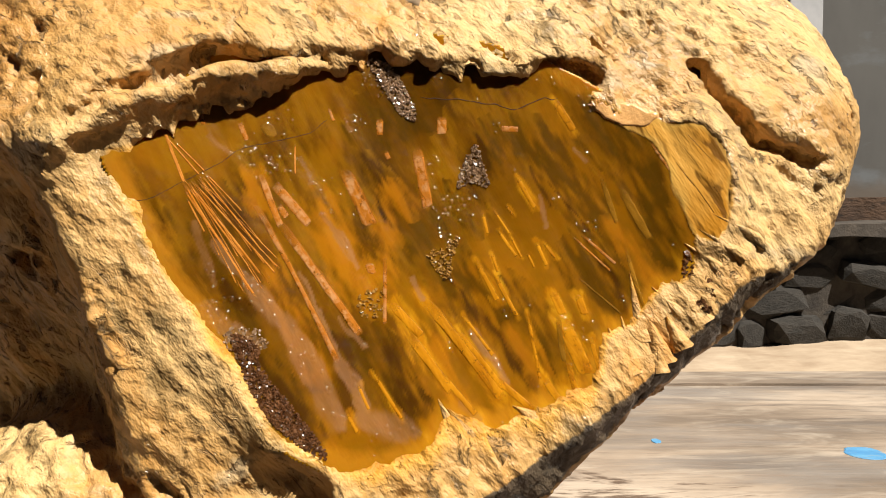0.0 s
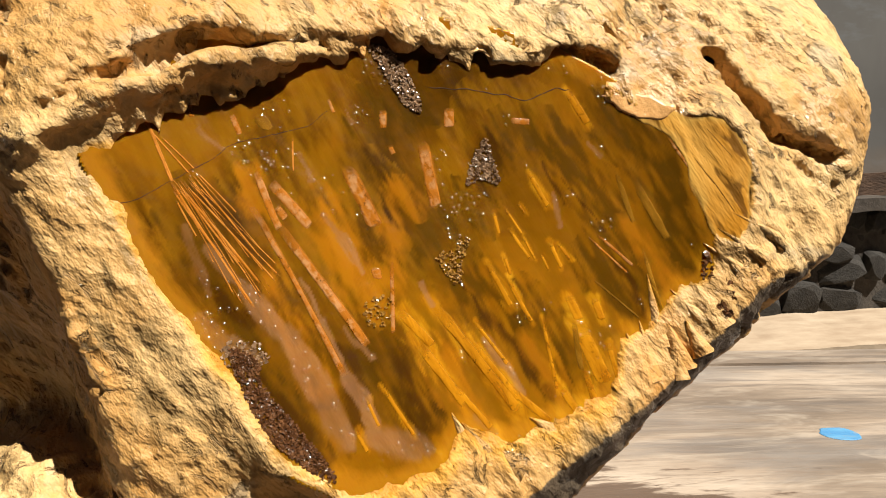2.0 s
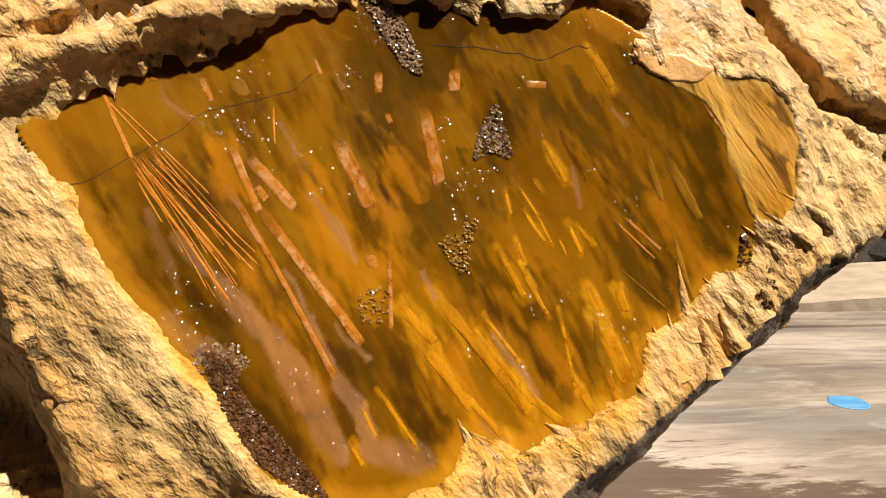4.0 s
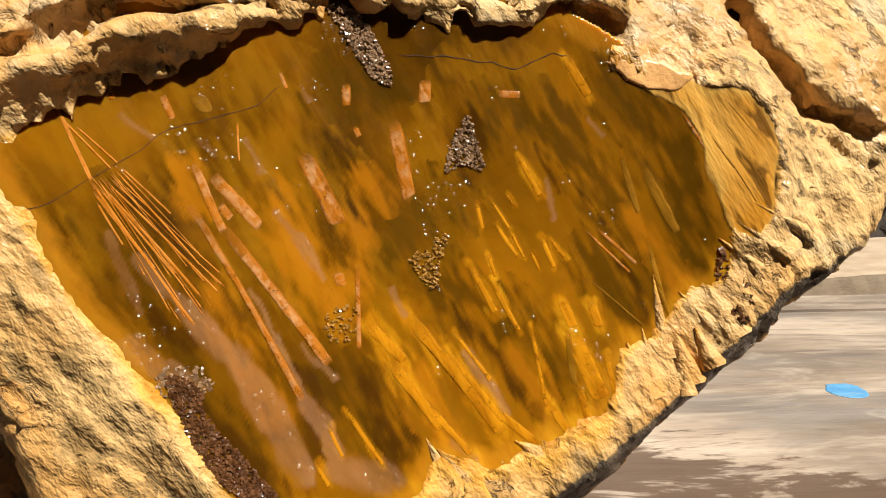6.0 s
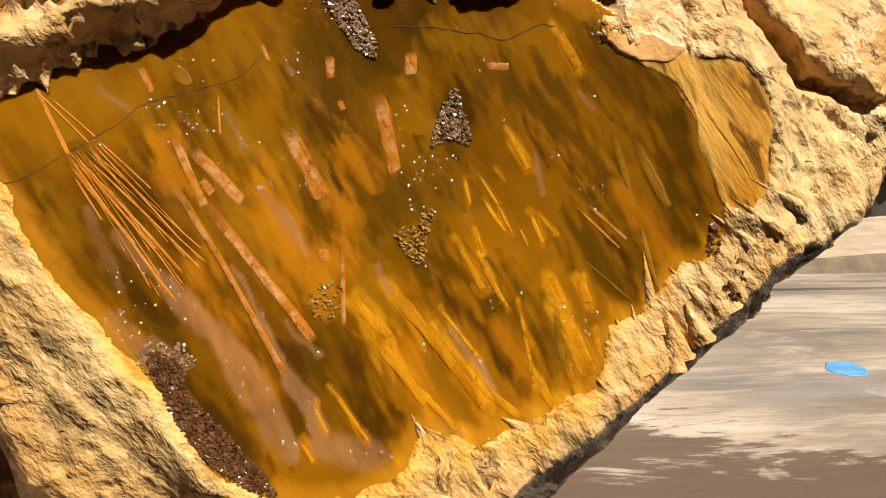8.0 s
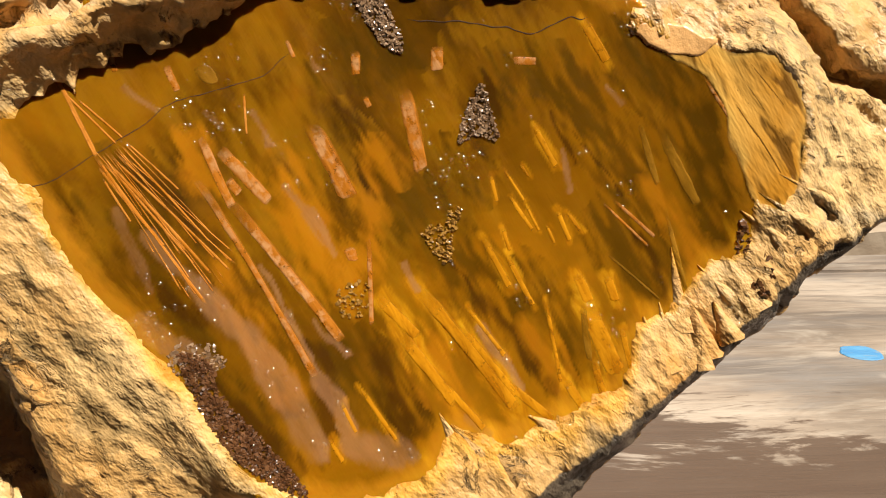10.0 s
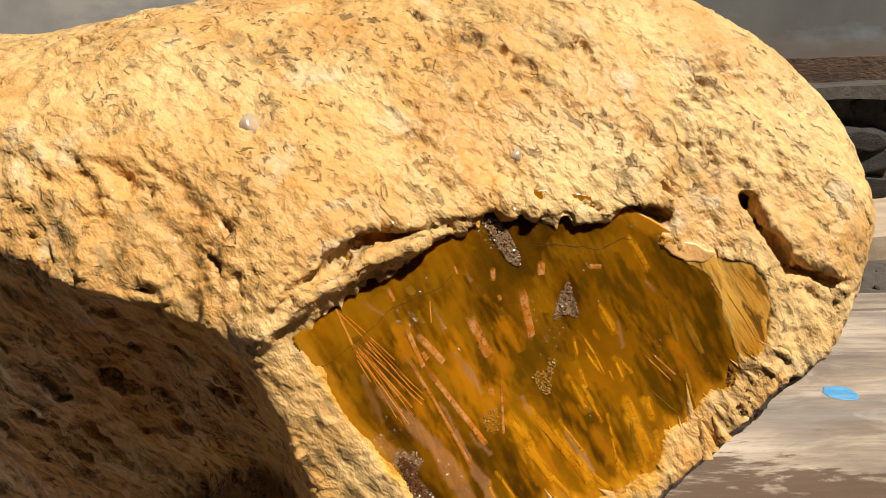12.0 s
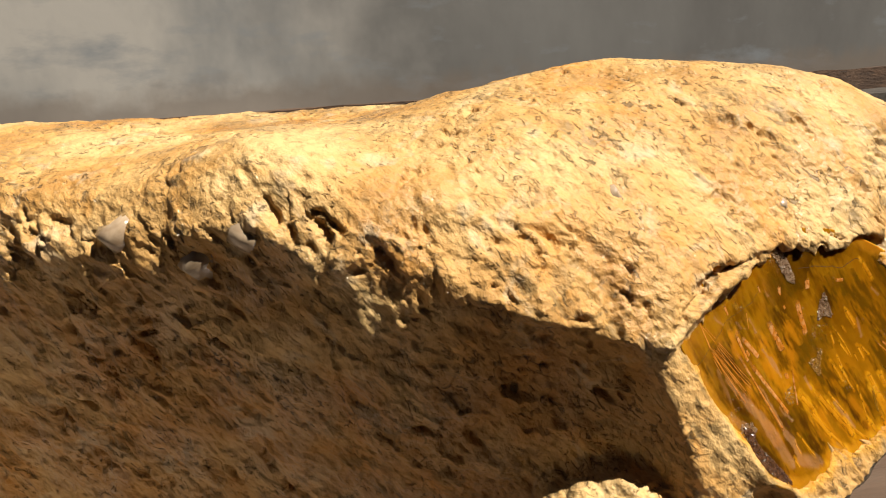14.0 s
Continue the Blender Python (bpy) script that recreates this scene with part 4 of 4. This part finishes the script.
# streaks on the face: x, z of both ends and the width
TAN_BARS = ((-0.0086, 0.1999, -0.0045, 0.1804, 0.0047), (-0.0302, 0.1931, -0.0212, 0.1751, 0.0053), (-0.0492, 0.1882, -0.0384, 0.1758, 0.0035), (-0.0528, 0.1912, -0.0461, 0.1752, 0.0025), (-0.0479, 0.1781, -0.0226, 0.1441, 0.0031),
            (-0.0541, 0.183, -0.0283, 0.1372, 0.0024), (-0.0003, 0.2097, -0.0004, 0.2037, 0.0041), (-0.0197, 0.2087, -0.0195, 0.2029, 0.0028), (0.018, 0.206, 0.0243, 0.2058, 0.0025), (-0.0691, 0.2089, -0.0681, 0.2045, 0.0015),
            (-0.059, 0.2058, -0.0568, 0.2003, 0.0019), (-0.0177, 0.1982, -0.0165, 0.1958, 0.0018), (0.0424, 0.1729, 0.0533, 0.1634, 0.0013), (-0.0172, 0.1669, -0.0167, 0.1471, 0.0016), (-0.0215, 0.165, -0.0207, 0.1617, 0.0032),
            (0.04, 0.1721, 0.0516, 0.1612, 0.0009), (-0.0348, 0.2112, -0.0331, 0.207, 0.0012), (-0.0474, 0.1816, -0.0448, 0.1783, 0.0024))
FAN = ((-0.0786, 0.2049, -0.0712, 0.1873, 0.0013), (-0.077, 0.201, -0.0676, 0.1898, 0.0006), (-0.0745, 0.1993, -0.0665, 0.191, 0.0006), (-0.0712, 0.1873, -0.0506, 0.1556, 0.001), (-0.0706, 0.1868, -0.0546, 0.1667, 0.0007),
       (-0.0702, 0.1875, -0.0497, 0.1615, 0.0009), (-0.0693, 0.1882, -0.0461, 0.1619, 0.0007), (-0.0683, 0.1888, -0.045, 0.1631, 0.0006), (-0.067, 0.1883, -0.0457, 0.1658, 0.0004), (-0.0665, 0.1907, -0.0563, 0.1796, 0.0006),
       (-0.0714, 0.1863, -0.0587, 0.1682, 0.0009), (-0.0699, 0.1868, -0.0528, 0.1636, 0.0006), (-0.0724, 0.19, -0.0619, 0.1757, 0.0004), (-0.0685, 0.1863, -0.0474, 0.1635, 0.0004), (-0.0438, 0.1999, -0.0433, 0.1905, 0.0007),
       (-0.0705, 0.1838, -0.0651, 0.174, 0.0006), (-0.0758, 0.198, -0.0717, 0.1882, 0.0006))
GOLD_BARS = ((-0.0069, 0.1558, 0.0176, 0.1257, 0.004), (-0.0154, 0.1536, -0.0058, 0.1438, 0.0032), (-0.0113, 0.1463, 0.0028, 0.1286, 0.0034), (0.0354, 0.1481, 0.0423, 0.1321, 0.0059), (0.0406, 0.1549, 0.0425, 0.1487, 0.0031),
             (0.033, 0.1558, 0.036, 0.1488, 0.0035), (0.0096, 0.1654, 0.0165, 0.1528, 0.0022), (0.0151, 0.1618, 0.0223, 0.1483, 0.0016), (0.0147, 0.1674, 0.0166, 0.1614, 0.0013), (0.023, 0.191, 0.0288, 0.1805, 0.0019),
             (0.0122, 0.1796, 0.0137, 0.1728, 0.0012), (0.0166, 0.1745, 0.0226, 0.1658, 0.0012), (0.0286, 0.1708, 0.0317, 0.1631, 0.0015), (0.0309, 0.1703, 0.0345, 0.1654, 0.0012), (0.0357, 0.2156, 0.0421, 0.2052, 0.0032),
             (0.025, 0.1505, 0.0282, 0.1307, 0.0013), (0.0033, 0.1461, 0.0179, 0.1287, 0.0022), (0.0052, 0.1499, 0.0149, 0.1377, 0.0015))
GOLD_SLIVERS = ((-0.0235, 0.1329, -0.02, 0.1259, 0.001), (-0.0196, 0.1354, -0.0109, 0.1226, 0.0012), (-0.0261, 0.1263, -0.0229, 0.1208, 0.0013), (-0.0005, 0.1337, 0.0095, 0.1227, 0.0021), (0.0145, 0.1327, 0.0262, 0.1233, 0.0024),
                (0.0438, 0.1432, 0.0462, 0.1313, 0.0019), (0.0156, 0.1803, 0.0206, 0.1727, 0.0009), (0.0206, 0.1723, 0.0241, 0.1655, 0.0009), (0.0258, 0.1672, 0.0278, 0.1626, 0.001), (0.0195, 0.1817, 0.0217, 0.1785, 0.0009),
                (0.0363, 0.1361, 0.039, 0.1264, 0.0024), (0.0292, 0.1319, 0.0337, 0.1254, 0.0026))
OLIVE_BARS = ((0.0498, 0.1911, 0.0543, 0.1755, 0.0022), (0.0551, 0.1886, 0.0642, 0.1707, 0.0037), (0.0561, 0.1692, 0.0604, 0.1506, 0.0016), (-0.0523, 0.2061, -0.05, 0.2015, 0.0044), (0.0407, 0.1599, 0.0542, 0.1485, 0.001),
              (0.0344, 0.1488, 0.0355, 0.1355, 0.0024))
GLOWS = ((-0.0486, 0.1633, -0.0343, 0.1364, 0.005), (-0.0165, 0.1861, -0.017, 0.1615, 0.0044), (-0.0352, 0.1821, -0.0283, 0.1621, 0.0070), (-0.0129, 0.1847, -0.01, 0.1819, 0.0059), (0.0527, 0.1751, 0.0641, 0.1584, 0.0044),
         (0.0212, 0.1439, 0.0291, 0.1306, 0.0044), (-0.0297, 0.1726, -0.0229, 0.1566, 0.0088), (-0.0038, 0.1401, 0.0054, 0.1248, 0.0059), (-0.0543, 0.1901, -0.0516, 0.1797, 0.0044))
LILAC = ((-0.0683, 0.1771, -0.062, 0.1607, 0.0016), (-0.0626, 0.1714, -0.0532, 0.16, 0.0024), (-0.0532, 0.16, -0.042, 0.1483, 0.0047), (-0.042, 0.1483, -0.0356, 0.1371, 0.0051), (-0.0356, 0.1371, -0.0291, 0.124, 0.0045),
         (-0.0347, 0.1524, -0.0274, 0.1374, 0.0016), (-0.0294, 0.1387, -0.0209, 0.1268, 0.0029), (-0.04, 0.1627, -0.0346, 0.1506, 0.0011), (-0.0216, 0.1241, -0.0099, 0.1199, 0.0055), (-0.0295, 0.1502, -0.0216, 0.1422, 0.0016),
         (-0.0358, 0.1794, -0.0297, 0.1726, 0.0011), (-0.0304, 0.1733, -0.0243, 0.1638, 0.0018), (-0.0515, 0.1957, -0.0485, 0.1922, 0.0013), (-0.0422, 0.1954, -0.0392, 0.1882, 0.0011))
LILAC_LOW = ((-0.0664, 0.2015, -0.0599, 0.1966, 0.0013), (0.0087, 0.1447, 0.0181, 0.1312, 0.0021), (0.0295, 0.1844, 0.0316, 0.1751, 0.0014), (0.0418, 0.1996, 0.0458, 0.1957, 0.0017), (-0.0242, 0.1284, -0.0197, 0.1239, 0.0017),
             (-0.0089, 0.1605, -0.0055, 0.1544, 0.0014), (0.0055, 0.126, 0.0102, 0.122, 0.0014), (-0.03, 0.2079, -0.0272, 0.2044, 0.0012), (-0.064, 0.1551, -0.0559, 0.1475, 0.0035), (-0.056, 0.1497, -0.049, 0.1444, 0.0023))
DUSK = ((0.0689, 0.2063, 0.0723, 0.1614, 0.0191), (0.0497, 0.207, 0.0691, 0.194, 0.0118), (0.0231, 0.1492, 0.0296, 0.137, 0.0103), (-0.0043, 0.1741, 0.0002, 0.1768, 0.0132), (-0.0229, 0.2074, -0.0112, 0.2071, 0.0088),
        (0.0194, 0.2004, 0.0336, 0.1991, 0.0118), (0.0042, 0.1607, 0.0216, 0.1492, 0.0103), (-0.0678, 0.1826, -0.057, 0.1675, 0.0088), (-0.0229, 0.1417, -0.0084, 0.126, 0.0088), (-0.0585, 0.1546, -0.0491, 0.1467, 0.0059),
        (0.0365, 0.1938, 0.0537, 0.1684, 0.0088), (0.041, 0.1642, 0.0537, 0.1513, 0.0088), (-0.0498, 0.1389, -0.0388, 0.1254, 0.0088))
CLEAR = ((-0.0407, 0.1957, -0.0298, 0.182, 0.0176), (-0.035, 0.1702, -0.027, 0.1594, 0.0132), (0.0006, 0.192, 0.003, 0.169, 0.0132), (-0.0729, 0.1987, -0.0581, 0.1966, 0.0132), (-0.0131, 0.1694, -0.0077, 0.1506, 0.0073),
         (-0.0408, 0.2095, -0.0299, 0.2057, 0.0118), (0.0087, 0.2115, 0.0244, 0.2104, 0.0088), (-0.0769, 0.1949, -0.0703, 0.1718, 0.0073))
UMBERS = ((0.0024, 0.161, 0.0089, 0.1504, 0.0009), (0.0335, 0.1889, 0.0451, 0.1737, 0.0007), (-0.0149, 0.1398, -0.0064, 0.1247, 0.0053), (0.0495, 0.1641, 0.0561, 0.1483, 0.0026), (-0.0503, 0.1368, -0.0339, 0.1199, 0.0073),
          (0.0248, 0.1321, 0.0324, 0.1206, 0.0021), (-0.0588, 0.1592, -0.0506, 0.1538, 0.0029), (-0.0294, 0.1447, -0.0261, 0.128, 0.0038), (0.0097, 0.1497, 0.0221, 0.136, 0.0038), (-0.0622, 0.1825, -0.05, 0.1683, 0.0038),
          (-0.0394, 0.1433, -0.0342, 0.1324, 0.0032), (0.0103, 0.1987, 0.0089, 0.1876, 0.0068), (0.027, 0.1937, 0.0328, 0.1817, 0.0012))


SPLINTERS = ((0.0569, 0.1612, 0.0599, 0.1377, 0.0038), (0.0493, 0.1452, 0.0548, 0.1292, 0.0073), (0.0604, 0.1506, 0.0661, 0.1325, 0.0053), (0.0633, 0.157, 0.0758, 0.1449, 0.0038), (0.0667, 0.1486, 0.0716, 0.1379, 0.005),
             (0.0534, 0.1485, 0.0565, 0.1311, 0.0038), (0.0704, 0.1571, 0.0784, 0.145, 0.005), (0.0632, 0.1431, 0.0645, 0.1311, 0.0032), (0.0012, 0.1251, 0.0131, 0.1137, 0.0059), (0.0093, 0.1197, 0.02, 0.1119, 0.0059),
             (0.0198, 0.1249, 0.0322, 0.1182, 0.0053), (-0.0014, 0.1277, 0.0024, 0.1204, 0.0024), (0.0737, 0.1702, 0.0844, 0.1619, 0.0029), (0.0775, 0.1747, 0.0932, 0.1645, 0.0032), (0.0819, 0.1792, 0.1054, 0.1666, 0.0038))


def splinter(x0, z0, x1, z1, wide, parent, base, seed):
    """A ridged shard of rind that points along the fibres into the agate."""
    rnd = random.Random(seed)
    n = 10
    a, b = np.array((x0, z0)), np.array((x0 + 0.85 * (x1 - x0), z0 + 0.85 * (z1 - z0)))
    along = (b - a) / np.linalg.norm(b - a)
    across = np.array((-along[1], along[0]))
    crest = rnd.uniform(-0.35, 0.35)
    rows = []
    for i in range(n + 1):
        t = i / n
        w = wide / 2 * (0.08 + 1.25 * t) * rnd.uniform(0.92, 1.08)
        h = wide * (0.17 * min(1.0, 0.25 + 1.6 * t) - 0.45 * max(0.0, t - 0.55)) * rnd.uniform(0.9, 1.1)
        c = a + (b - a) * t
        for off, up in ((-1.15, -0.0016), (-0.9, 0.0), (crest, 0.0001 + h), (0.85, 0.0001), (1.15, -0.0016)):
            p = c + across * off * w
            rows.append((p[0], core_front(p[0], p[1]) - up, p[1]))
    m = 5
    faces = [(i * m + k, i * m + k + 1, (i + 1) * m + k + 1, (i + 1) * m + k) for i in range(n) for k in range(m - 1)]
    faces += [((i + 1) * m, (i + 1) * m + m - 1, i * m + m - 1, i * m) for i in range(n)]
    ob = mesh_part("splinter", np.array(rows) - base, np.array(faces), RIND, parent, smooth=False)
    ob.data.attributes.new("stain", "FLOAT", "POINT").data.foreach_set("value", np.repeat(np.clip(0.95 - 2.2 * np.arange(n + 1) / n, 0, 1), m).astype(np.float32))
    bm = bmesh.new()
    bm.from_mesh(ob.data)
    bmesh.ops.recalc_face_normals(bm, faces=bm.faces)
    bm.to_mesh(ob.data)
    bm.free()
    return ob


def crack_line(points, wide, parent, base):
    """A fine open crack across the agate."""
    p = np.array(points)
    t = np.linspace(0, len(p) - 1, 60)
    x, z = np.interp(t, np.arange(len(p)), p[:, 0]), np.interp(t, np.arange(len(p)), p[:, 1])
    z = z + 0.0006 * fbm(np.stack([x, z, 0 * x], 1) / 0.004, 2, seed=3)
    w = wide * (0.5 + 0.5 * np.abs(np.sin(t * 5))) * np.clip(np.minimum(t, len(p) - 1 - t) * 3 + 0.2, 0, 1)
    rows = []
    for off, depth in ((-0.5, 0.0), (0.0, -0.00002), (0.5, 0.0)):
        rows.append(np.stack([x, core_front(x, z + off * w) - 0.00003 - depth, z + off * w], 1))
    v = np.concatenate(rows + [rows[1] + np.array((0, 0.0012, 0))])
    n = len(x)
    faces = [(a * n + k, a * n + k + 1, b * n + k + 1, b * n + k) for a, b in ((0, 1), (1, 2), (2, 3), (3, 0)) for k in range(n - 1)]
    mesh_part("crack", v - base, np.array(faces), CRACK, parent, "fine dark crack")


def crystals(name, poly, count, size, material, parent, base, seed, label, lift=0.0):
    """A crust of small crystal points over an outline on the face."""
    rnd = random.Random(seed)
    lo, hi = poly.min(0), poly.max(0)
    bm = bmesh.new()
    tries = 0
    spots = []
    while len(spots) < count and tries < count * 30:
        tries += 1
        x, z = rnd.uniform(lo[0], hi[0]), rnd.uniform(lo[1], hi[1])
        if outline_distance(poly, np.array([x]), np.array([z]))[0] < 0:
            spots.append((x, z))
    ys = core_front(np.array([a for a, _ in spots]), np.array([b for _, b in spots]))
    for (x, z), y in zip(spots, ys):
        s = size * rnd.uniform(0.5, 1.3)
        m = Matrix.Translation((x - base[0], y + 0.5 * s - lift - base[1], z - base[2])) @ pose(0, 0, 0, 90 + rnd.uniform(-38, 38), rnd.uniform(-38, 38), rnd.uniform(0, 360)) @ Matrix.Diagonal((s, s, s * 1.3, 1))
        bmesh.ops.create_cone(bm, cap_ends=True, segments=5, radius1=0.6, radius2=0.34, depth=1.0, matrix=m)
    return part(name, bm, material, parent, label)


def boulder():
    rock = new("boulder")
    rock.location = (-0.15, 0.33, 0)
    tagged(rock, "wet cream boulder broken open to a glossy amber agate core", "boulder")
    base = np.array(rock.location)
    rind(rock, base)
    core = slab("agate_core", CORE, AMBER, rock, base, 0.0005, sink=0.0, wear=0.0, label="glossy translucent amber-brown agate with fibre streaks", spread=0.0025)
    co = np.empty(3 * len(core.data.vertices), np.float32)
    core.data.vertices.foreach_get("co", co)
    co = co.reshape(-1, 3)[: len(core.data.vertices) // 2] + base
    low = np.clip((0.0042 + outline_distance(CORE[::2], co[:, 0], co[:, 2])) / 0.006 + 0.5 * fbm((co * np.array((1, 0, 1))) @ FIBRE / np.array([0.004, 1, 0.014]), 3, seed=45), 0, 1)
    low = low * np.clip((co[:, 0] + 0.012) / 0.010, 0, 1) * np.clip((0.172 - co[:, 2]) / 0.012, 0, 1)
    for name, rows, soft in (("gold", GOLD_BARS + GOLD_SLIVERS, 0.9), ("glow", GLOWS, 1.6), ("lilac", LILAC + LILAC_LOW, 0.5), ("umber", UMBERS, 1.2), ("dusk", DUSK, 2.2), ("clear", CLEAR, 2.2)):
        mask = strokes(co[:, 0], co[:, 2], rows, soft)
        if name == "gold":
            mask = np.maximum(0.55 * mask, low)
        core.data.attributes.new(name, "FLOAT", "POINT").data.foreach_set("value", np.tile(mask, 2).astype(np.float32))
    vein = slab("agate_vein", SIDE_CORE, AMBER_SIDE, rock, base, 0.0006, lift=0.0002, sink=0.0004, wear=0.0026, seed=9, label="layered yellow-brown agate vein")
    slab("shelf", curve([(0.0468, 0.2142), (0.0563, 0.2145), (0.068, 0.2107), (0.063, 0.2066), (0.0545, 0.2086)]), SHELF, vein, base, 0.0004, 0.0005, 0.004, 0.0005, 0.0008, 28, "glossy peach chalcedony ledge")
    # partings and golden layers that run down the vein
    rnd = random.Random(51)
    made = 0
    while made < 14:
        x, z = rnd.uniform(0.056, 0.090), rnd.uniform(0.180, 0.210)
        t, l = radians(55 + rnd.uniform(-5, 5)), rnd.uniform(0.009, 0.022)
        x1, z1 = x + l * math.cos(t), z - l * math.sin(t)
        if max(outline_distance(SIDE_CORE, np.array([x, x1]), np.array([z, z1]))) > -0.0005:
            continue
        made += 1
        thin = made % 2
        fibre("parting" if thin else "golden_layer", x, z, x1, z1, rnd.uniform(0.0004, 0.0008) if thin else rnd.uniform(0.0014, 0.003), UMBER if thin else rnd.choice((GOLD, GOLD, TAN)), vein, base, 0.3, 0.0001 + 0.0001 * thin, 300 + made)
    k = 0
    for bars, material, name in ((TAN_BARS, TAN, "tan_fibre"), (GOLD_BARS, GOLD, "golden_fibre"), (GOLD_SLIVERS, GOLD, "golden_fibre"), (OLIVE_BARS, OLIVE, "olive_fibre"), (FAN, HAIR, "hair_fibre")):
        for bar in bars:
            k += 1
            fibre(name, *bar[:4], bar[4] * 1.05, material, core, base, 0.45 if name in ("olive_fibre", "hair_fibre") else 0.8, 0.0001, k)
    rnd = random.Random(40)
    for k in range(16):
        a, wide = (k + rnd.random()) / 16, rnd.uniform(0.0003, 0.0006)
        x0, z0 = -0.0724 + 0.0058 * a, 0.1885 + 0.0025 * a
        x1, z1 = -0.0575 + 0.0135 * a, 0.1600 + 0.0045 * a
        t = rnd.uniform(0.75, 1.2)
        fibre("hair_fibre", x0, z0, x0 + (x1 - x0) * t, z0 + (z1 - z0) * t, wide, HAIR, core, base, 0.4, 0.0001, 500 + k)
    # films, crusts and cracks on the agate
    crystals("druse", curve([(0.0104, 0.2006), (0.0123, 0.1951), (0.0145, 0.1876), (0.009, 0.1884), (0.0043, 0.1873), (0.0069, 0.1957)]), 330, 0.0007, DRUSE, core, base, 1, "sparkling grey crystal pocket", 0.0004)
    crystals("druse", curve([(-0.0047, 0.1675), (-0.0007, 0.1691), (0.0032, 0.1721), (0.0052, 0.1711), (0.0027, 0.1662), (0.0022, 0.1607), (0.0001, 0.1595), (-0.003, 0.1637)]), 150, 0.0007, DRUSE_YELLOW, core, base, 2, "mossy yellow crystal pocket", 0.0004)
    crystals("druse", curve([(-0.0565, 0.1475), (-0.0501, 0.1445), (-0.0487, 0.1387), (-0.0413, 0.13), (-0.0339, 0.1214), (-0.0302, 0.1154), (-0.0386, 0.12), (-0.0458, 0.1264), (-0.0519, 0.1359)]), 1300, 0.0007, DRUSE_BROWN, core, base, 3, "dark brown crystal crust", 0.0004)
    crystals("druse", curve([(0.0733, 0.1678), (0.0762, 0.1642), (0.0806, 0.157), (0.0791, 0.1506), (0.0749, 0.152), (0.0726, 0.1584)]), 170, 0.0014, DRUSE_BROWN, core, base, 4, "dark brown crystal hollow", 0.0)
    crystals("druse", curve([(-0.024, 0.2265), (-0.017, 0.2255), (-0.011, 0.2165), (-0.0085, 0.2085), (-0.0125, 0.209), (-0.018, 0.217)]), 480, 0.0008, DRUSE, core, base, 5, "sparkling grey crystal vein", 0.0004)
    crystals("druse", curve([(-0.0575, 0.149), (-0.05, 0.148), (-0.0475, 0.1435), (-0.0525, 0.141), (-0.058, 0.144)]), 120, 0.0011, DRUSE, core, base, 6, "clear crystal knot", 0.0)
    crystals("druse", curve([(-0.024, 0.157), (-0.0175, 0.157), (-0.017, 0.1505), (-0.023, 0.15)]), 60, 0.0007, DRUSE_YELLOW, core, base, 7, "yellow crystal knot", 0.0003)
    crack_line([(-0.083, 0.1825), (-0.078, 0.1843), (-0.0715, 0.1885), (-0.064, 0.193), (-0.0575, 0.198), (-0.05, 0.2005), (-0.040, 0.203), (-0.034, 0.2085)], 0.00022, core, base)
    crack_line([(-0.0075, 0.2155), (0.006, 0.2150), (0.016, 0.2140), (0.023, 0.2125), (0.030, 0.2150), (0.037, 0.2165)], 0.00035, core, base)
    # shards of rind along the lower rim of the agate
    for k, bar in enumerate(SPLINTERS):
        splinter(*bar, rock, base, 60 + k)
    # lumps of quartz in the rind
    for x, y, z, s, seed in ((-0.313, 0.2380, 0.2390, 0.020, 1), (-0.289, 0.2235, 0.2530, 0.017, 2), (-0.1108, 0.2150, 0.2605, 0.008, 3), (-0.357, 0.2525, 0.2515, 0.014, 4), (-0.0098, 0.2247, 0.2480, 0.006, 5)):
        bm = lump(seed + 20, 0.5)
        s *= 1.8
        bm.transform(Matrix.Translation((x - base[0], y + 0.27 * s - base[1], z - base[2])) @ pose(0, 0, 0, 20 * seed, 35, 50 * seed) @ Matrix.Diagonal((s, s * 0.8, s * 0.9, 1)))
        part("quartz_lump", bm, QUARTZ, rock, "milky quartz lump in the rind", smooth=True)
    return rock


boulder()
